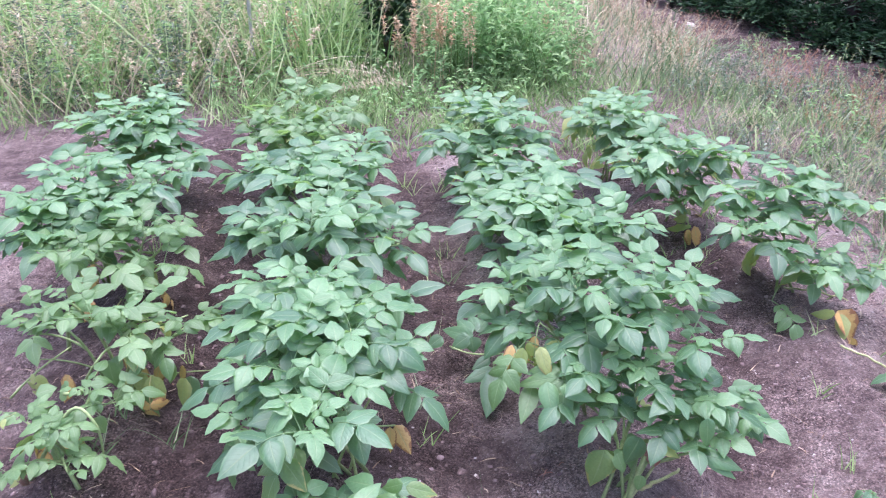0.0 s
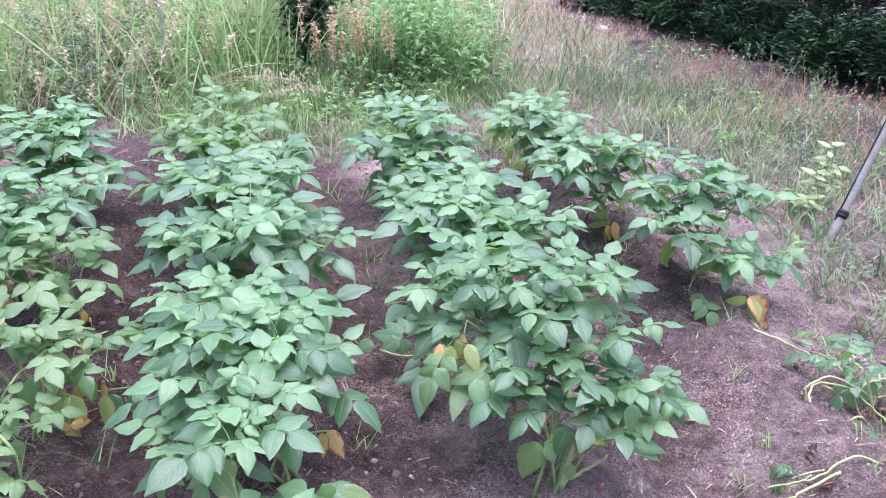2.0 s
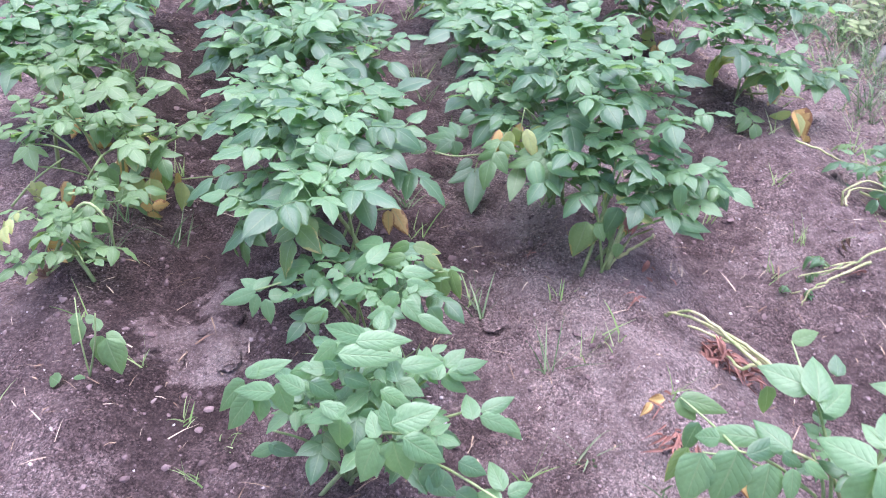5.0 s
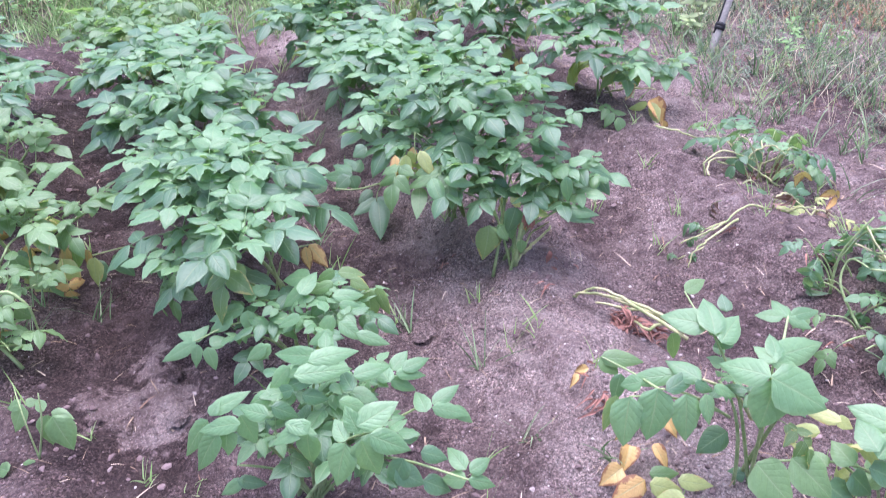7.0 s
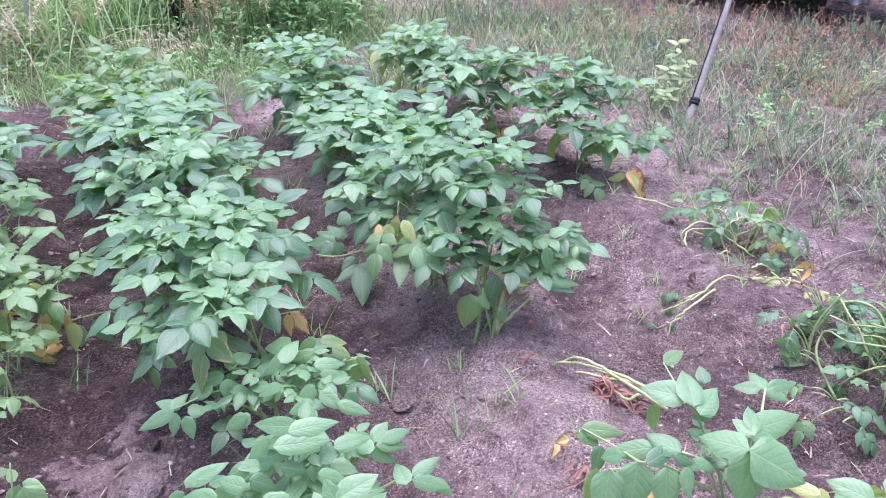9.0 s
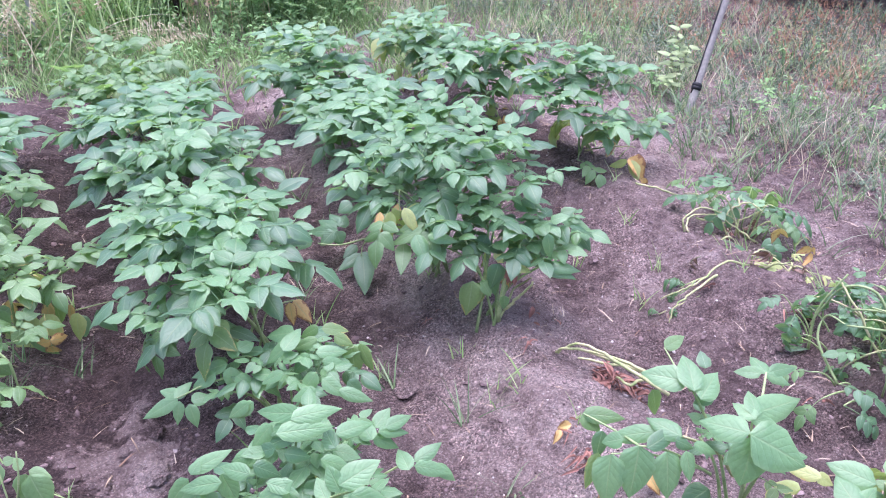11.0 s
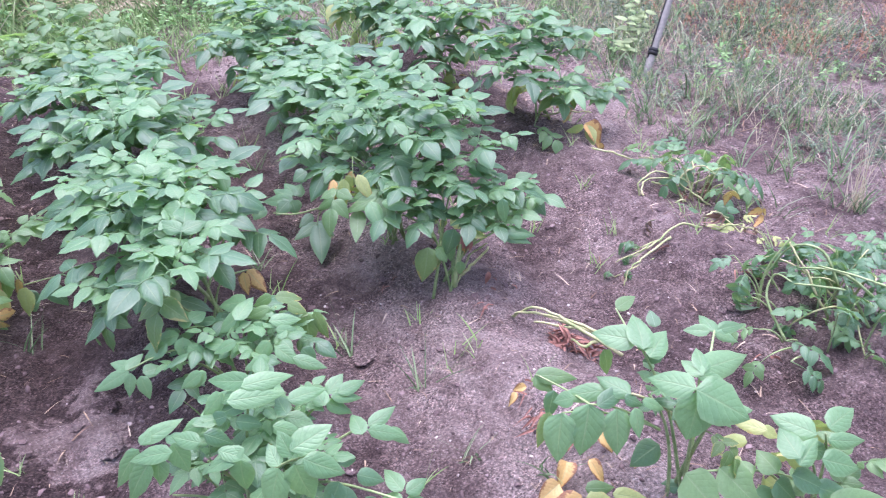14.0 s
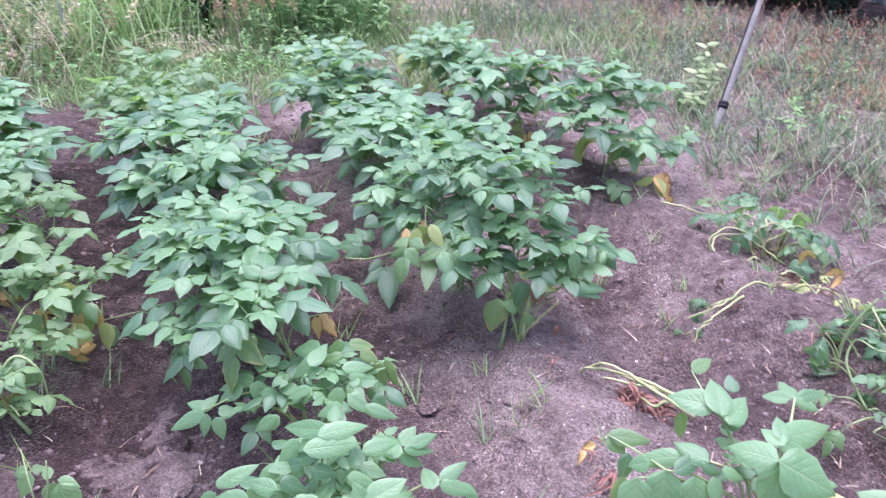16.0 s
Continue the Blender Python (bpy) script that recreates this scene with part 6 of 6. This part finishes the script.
# ---- hedge of conifers ----
def conifer(x, y, high, wide, seed, lift=0.03):
    rng = random.Random(seed)
    np.random.seed(seed)
    root = new("conifer")
    root.location = (x, y, ground_z(x, y))
    tagged(root, "dark green conifer in a hedge row at the field edge", "conifer", "conifers of the hedge")
    pts = [Vector((0.03 * math.sin(i + seed), 0.03 * math.cos(2 * i + seed), -0.05 + high * i / 7)) for i in range(8)]
    child("trunk", mesh_of("trunk", *tube(pts, [0.075 * (1 - 0.9 * i / 7) for i in range(8)], 9), BARK), root)
    places, ways = [], []
    for k in range(60):
        z = high * (lift + (0.93 - lift) * (k / 60) ** 2.1)
        a = rng.uniform(0, 6.28)
        reach = wide * (1.05 - 0.85 * z / high) * rng.uniform(0.65, 1.1)
        t = Vector((reach * math.cos(a), reach * math.sin(a), z + reach * rng.uniform(-0.25, 0.35)))
        p = bend((0, 0, z), (t.x * 0.5, t.y * 0.5, z + 0.02), t, 5)
        if k < 30:
            child("limb", mesh_of("limb", *tube(p, [0.013 * (1 - 0.75 * i / 4) for i in range(5)], 5), BARK), root)
        for _ in range(190 if k < 44 else 60):
            s = 1.0 - 0.8 * rng.random() ** 1.5
            i = min(int(s * 4), 3)
            q = p[i].lerp(p[i + 1], s * 4 - i)
            places.append(q + Vector((rng.gauss(0, 0.06), rng.gauss(0, 0.06), rng.gauss(0, 0.05))))
            ways.append(Vector((t.x, t.y, 0)).normalized() + Vector((rng.gauss(0, 0.6), rng.gauss(0, 0.6), rng.uniform(-0.3, 0.9))))
    n = len(places)
    up = np.random.normal(0, 0.6, (n, 3)) + np.array([0, 0, 1.0])
    child("crown", flakes("crown", np.array(places), np.array(ways), up, np.random.uniform(0.04, 0.085, n), CONIFER, 0.32, 0.15), root)


for k in range(10):
    x, y = 1.12 + 0.36 * k, 9.55 - 0.535 * k
    conifer(x + 0.08 * math.sin(5 * k), y + 0.08 * math.cos(7 * k), 2.7 + 0.25 * math.sin(3 * k), 0.62, 80 + k, 0.03 if k < 7 else 0.13)


# ---- leaning bamboo pole with its tie, steel post ----
def bamboo_pole():
    root = new("bamboo_pole")
    foot, head = Vector((1.57, 3.40, ground_z(1.57, 3.40) - 0.03)), Vector((2.10, 3.98, 1.25))
    root.location = foot
    tagged(root, "weathered grey bamboo pole leaning out of the soil", "pole")
    d = head - foot
    pts, rad = [], []
    for i in range(49):
        s = i / 48
        pts.append(d * s)
        rad.append(0.0198 * (1 - 0.25 * s) * (1.16 if i % 8 == 4 else 1.0))
    child("cane", mesh_of("cane", *tube(pts, rad, 12), BAMBOO), root)
    for s in (0.115, 0.125):
        ring = [d * (s + 0.004 * k) for k in range(-2, 3)]
        child("tie", mesh_of("tie", *tube(ring, [0.022, 0.027, 0.028, 0.027, 0.022], 12), RUBBER), root, None, "black rubber tie")


    cord = [d * s + Vector((-0.0225, -0.006, 0)) for s in (0.10, 0.2, 0.35, 0.5, 0.7, 0.9)]
    child("cord", mesh_of("cord", *tube(cord, [0.004] * 6, 6), RUBBER), root, None, "dark cord along the cane")


bamboo_pole()
post = new("steel_post")
post.location = (-2.37, 5.10, ground_z(-2.37, 5.10) - 0.05)
tagged(post, "thin galvanised steel post among the tall grass", "post")
child("rod", mesh_of("rod", *tube([(0, 0, 0.03 * i) for i in range(50)], [0.013 + 0.0015 * (i % 3 == 0) for i in range(50)], 9), METAL), post)
child("cap", mesh_of("cap", *tube([(0, 0, 1.46), (0, 0, 1.49), (0, 0, 1.51)], [0.017, 0.017, 0.006], 9), METAL), post)

# light young shrub at the foot of the pole: whorls of narrow leaves on three thin stems
shrub = new("young_shrub")
shrub.location = (1.60, 3.70, ground_z(1.60, 3.70) - 0.01)
tagged(shrub, "small pale green shrub beside the bamboo pole", "shrub")
rng = random.Random(19)
for ex, ey, ez in ((1.60, 3.72, 0.37), (1.55, 3.68, 0.24), (1.65, 3.69, 0.27), (1.53, 3.64, 0.12)):
    lie(shrub, (1.60, 3.70, 0.0), (0.5 * (ex + 1.60) + 0.01, 0.5 * (ey + 3.70), 0.55 * ez), (ex, ey, ez), thick=0.0035, mat=STEM)
    for k in range(9):
        a, up = 2.4 * k + rng.uniform(-0.4, 0.4), 1 - 0.05 * k
        p = (ex + (1.60 - ex) * (1 - up), ey, ez * up)
        long = rng.uniform(0.055, 0.085)
        blade(shrub, p, (p[0] + long * math.cos(a), p[1] + long * math.sin(a), p[2] + rng.uniform(-0.015, 0.03)), 0.022, "s")

# ---- litter on the soil ----
def gravel(name, n, x0, x1, y0, y1, size, mat, label, category, keep=None):
    pts = scatter(n, x0, x1, y0, y1, keep)
    g = (1 + 5 ** 0.5) / 2
    box = np.array([(-1, g, 0), (1, g, 0), (-1, -g, 0), (1, -g, 0), (0, -1, g), (0, 1, g), (0, -1, -g), (0, 1, -g), (g, 0, -1), (g, 0, 1), (-g, 0, -1), (-g, 0, 1)]) / 1.9
    fc = np.array([(0, 11, 5), (0, 5, 1), (0, 1, 7), (0, 7, 10), (0, 10, 11), (1, 5, 9), (5, 11, 4), (11, 10, 2), (10, 7, 6), (7, 1, 8), (3, 9, 4), (3, 4, 2), (3, 2, 6), (3, 6, 8), (3, 8, 9), (4, 9, 5), (2, 4, 11), (6, 2, 10), (8, 6, 7), (9, 8, 1)])
    m = len(pts)
    s = size[0] * (size[1] / size[0]) ** (np.random.random(m) ** 2.1)
    a = np.random.uniform(0, 6.28, m)
    v = box[None] * (1 + np.random.uniform(-0.35, 0.35, (m, 12, 3))) * s[:, None, None] * np.random.uniform(0.5, 1.0, (m, 1, 3))
    x = v[..., 0] * np.cos(a)[:, None] - v[..., 1] * np.sin(a)[:, None]
    y = v[..., 0] * np.sin(a)[:, None] + v[..., 1] * np.cos(a)[:, None]
    v = np.stack([x, y, v[..., 2] * 0.7], -1) + pts[:, None] + np.array([0, 0, 0.010])
    f = (fc[None] + np.arange(m)[:, None, None] * 12).reshape(-1, 3)
    me = mesh_of(name, v.reshape(-1, 3).tolist(), f.tolist(), mat, None, False)
    tagged(new(name, me), label, category, kind="stuff")


bare = lambda x, y: (y < 4.3) & (0.944 * x + 0.33 * y < 2.9)
def gritty(x, y):
    q = 0.944 * x + 0.33 * y
    share = 0.05 + 0.11 * (q > 0.1) + 0.75 * np.exp(-((q - 0.72) / 0.24) ** 2) + 0.45 * np.clip(q - 0.95, 0, 1) + 0.3 * np.exp(-((q + 0.75) / 0.2) ** 2)
    return bare(x, y) & (np.random.random(len(x)) < share) & (clumped(x, y, 2.3, -0.12) | (np.random.random(len(x)) < 0.3))


gravel("pebbles", 60000, -2.0, 2.4, 0.2, 4.4, (0.0014, 0.0058), PEBBLE, "small pale pebbles and grit scattered on the soil", "pebbles", gritty)
gravel("small_stones", 80, -1.6, 2.0, 0.6, 3.6, (0.005, 0.012), PEBBLE, "larger pale stones lying here and there on the soil", "stones", bare)
gravel("soil_crumbs", 11500, -2.2, 2.2, 0.2, 4.4, (0.003, 0.016), CRUMB, "brown soil crumbs and clods on the bed", "soil", bare)
lit = scatter(3000, -2.0, 2.3, 0.2, 4.3, bare)
tip = lit + np.stack([np.random.normal(0, 0.03, len(lit)), np.random.normal(0, 0.03, len(lit)), np.random.uniform(0.0, 0.012, len(lit))], 1)
fl = scatter(5200, 0.6, 5.0, 2.6, 9.5, lambda x, y: 0.944 * x + 0.33 * y > 2.3)
ft = fl + np.stack([np.random.normal(0, 0.05, len(fl)), np.random.normal(0, 0.05, len(fl)), np.random.uniform(0.0, 0.03, len(fl))], 1)
strips("field_litter", fl + np.array([0, 0, 0.014]), ft + np.array([0, 0, 0.016]), np.random.uniform(0.003, 0.007, len(fl)), np.full(len(fl), 0.008), STRAW, "fallen dry stalks lying on the field soil", "litter", 3)
nl = scatter(11000, 0.6, 5.4, 4.6, 11.0, lambda x, y: (0.83 * x + 0.56 * y > 4.7 + 0.9 * np.random.random(len(x))) & (0.83 * x + 0.56 * y < 7.0) & clumped(x, y, 2.4, -0.25))
nt_ = nl + np.stack([np.random.normal(0, 0.05, len(nl)), np.random.normal(0, 0.05, len(nl)), np.random.uniform(0.0, 0.02, len(nl))], 1)
strips("needle_litter", nl + np.array([0, 0, 0.014]), nt_ + np.array([0, 0, 0.016]), np.random.uniform(0.004, 0.012, len(nl)), np.full(len(nl), 0.006), NEEDLE, "brown fallen conifer needles and twigs covering the ground under the hedge", "litter", 2)
strips("straw_litter", lit + np.array([0, 0, 0.014]), tip + np.array([0, 0, 0.014]), np.random.uniform(0.0015, 0.005, len(lit)), np.full(len(lit), 0.004), STRAW, "bits of dry straw and dead stalks on the soil", "litter", 2)
tufts = scatter(150, -1.9, 1.9, 0.5, 4.2, bare)
tb = np.repeat(tufts, 7, 0) + np.random.normal(0, 0.012, (len(tufts) * 7, 3)) * np.array([1, 1, 0])
blades("grass_seedlings", tb, (0.03, 0.11), (0.3, 1.0), (0.003, 0.006), (0.0, 0.15), GRASS, "small green grass seedlings sprouting in the furrows", "grass")


spots = np.array([(-0.06, 1.38), (0.12, 1.18), (0.22, 0.92), (-0.98, 1.48), (0.38, 0.82), (-0.51, 2.83), (-0.30, 2.81), (-1.13, 1.36), (-0.35, 1.84), (-1.15, 1.51), (-0.42, 2.60)])
tb = np.repeat(np.stack([spots[:, 0], spots[:, 1], [ground_z(a, c) for a, c in spots]], 1), 9, 0)
blades("grass_clumps", tb + np.random.normal(0, 0.014, tb.shape) * np.array([1, 1, 0]), (0.04, 0.12), (0.5, 1.4), (0.003, 0.007), (0.0, 0.3), GRASS_FIELD, "broad-bladed green grass clumps in the furrows", "grass", 6)


# ---- large clods in the furrows ----
def clod(x, y, size, seed):
    rng = random.Random(seed)
    bm = bmesh.new()
    bmesh.ops.create_icosphere(bm, subdivisions=4, radius=1)
    for v in bm.verts:
        n = 1 + 0.5 * noise.noise(v.co * 1.4 + Vector((seed, 0, 0))) + 0.3 * noise.noise(v.co * 3.6 + Vector((0, seed, 0))) + 0.12 * noise.noise(v.co * 9.0)
        v.co = Vector((v.co.x * size * n, v.co.y * size * 0.8 * n, v.co.z * size * 0.26 * n))
    me = bpy.data.meshes.new("soil_clod")
    bm.to_mesh(me)
    bm.free()
    me.materials.append(SOIL)
    me.polygons.foreach_set("use_smooth", np.ones(len(me.polygons), dtype=bool))
    ob = new("soil_clod", me)
    ob.matrix_world = pose(x, y, ground_z(x, y) + 0.05 * size, 0, 0, rng.uniform(0, 360))
    tagged(ob, "low crusted clod of pale brown soil in the furrow", "clod", "clods of soil")


for k, (x, y, size) in enumerate(((-0.02, 1.36, 0.05), (-0.695, 1.20, 0.024), (-0.76, 1.16, 0.028), (-0.80, 1.05, 0.035), (-0.87, 1.06, 0.028), (-0.66, 1.05, 0.030))):
    clod(x, y, size, 3 + k)


# ---- far things: white sheet under the hedge, metal stand, pale stone ----
def white_sheet(x, y, turn):
    n, m_ = 14, 6
    v, f = [], []
    for k in (0, 1):
        for j in range(m_ + 1):
            for i in range(n + 1):
                a, c = i / n, j / m_
                v.append((0.26 * (a - 0.5), 0.05 * math.sin(9 * a + 4 * c) + 0.12 * c + 0.012 * k, 0.34 * c + 0.015 * math.sin(13 * a)))
    w = (n + 1) * (m_ + 1)
    for j in range(m_):
        for i in range(n):
            q = j * (n + 1) + i
            f += [(q, q + 1, q + n + 2, q + n + 1), (w + q + n + 1, w + q + n + 2, w + q + 1, w + q)]
    ob = new("plastic_sheet", mesh_of("plastic_sheet", v, f, WHITE))
    ob.matrix_world = pose(x, y, ground_z(x, y), 0, 0, turn)
    tagged(ob, "crumpled white plastic sheet propped under the hedge", "plastic sheet")


white_sheet(4.02, 6.02, -30)
stand = new("metal_stand")
stand.location = (0.62, 9.1, ground_z(0.62, 9.1))
tagged(stand, "dark metal stand with pale crossbars at the field edge", "stand")
for k, (a, c) in enumerate(((-0.13, 0), (0.13, 0), (-0.10, 0.22), (0.16, 0.22))):
    child("leg", mesh_of("leg", *tube([(a, c, -0.02), (a * 0.95, c * 0.9, 0.4), (a * 0.85, c * 0.8, 0.95)], [0.028, 0.026, 0.024], 8), RUBBER), stand)
for z in (0.14, 0.5):
    child("crossbar", mesh_of("crossbar", *tube([(-0.17, -0.02, z), (0.0, -0.03, z), (0.18, -0.02, z)], [0.02, 0.022, 0.02], 8), METAL), stand, None, "pale grey crossbar")
child("panel", mesh_of("panel", *tube([(-0.02, -0.02, 0.1), (-0.02, -0.02, 0.5), (-0.02, -0.01, 0.92)], [0.05, 0.052, 0.05], 8), METAL), stand, None, "pale grey upright panel")
rng = random.Random(4)
bm = bmesh.new()
bmesh.ops.create_icosphere(bm, subdivisions=2, radius=0.05)
for v in bm.verts:
    v.co = Vector((v.co.x * 1.3, v.co.y, v.co.z * 0.7)) * (1 + 0.25 * noise.noise(v.co * 14))
me = bpy.data.meshes.new("stone")
bm.to_mesh(me)
bm.free()
me.materials.append(PEBBLE)
stone = new("stone", me)
stone.location = (0.87, 8.1, ground_z(0.87, 8.1) + 0.03)
tagged(stone, "pale grey stone lying in the dry field grass", "stone")
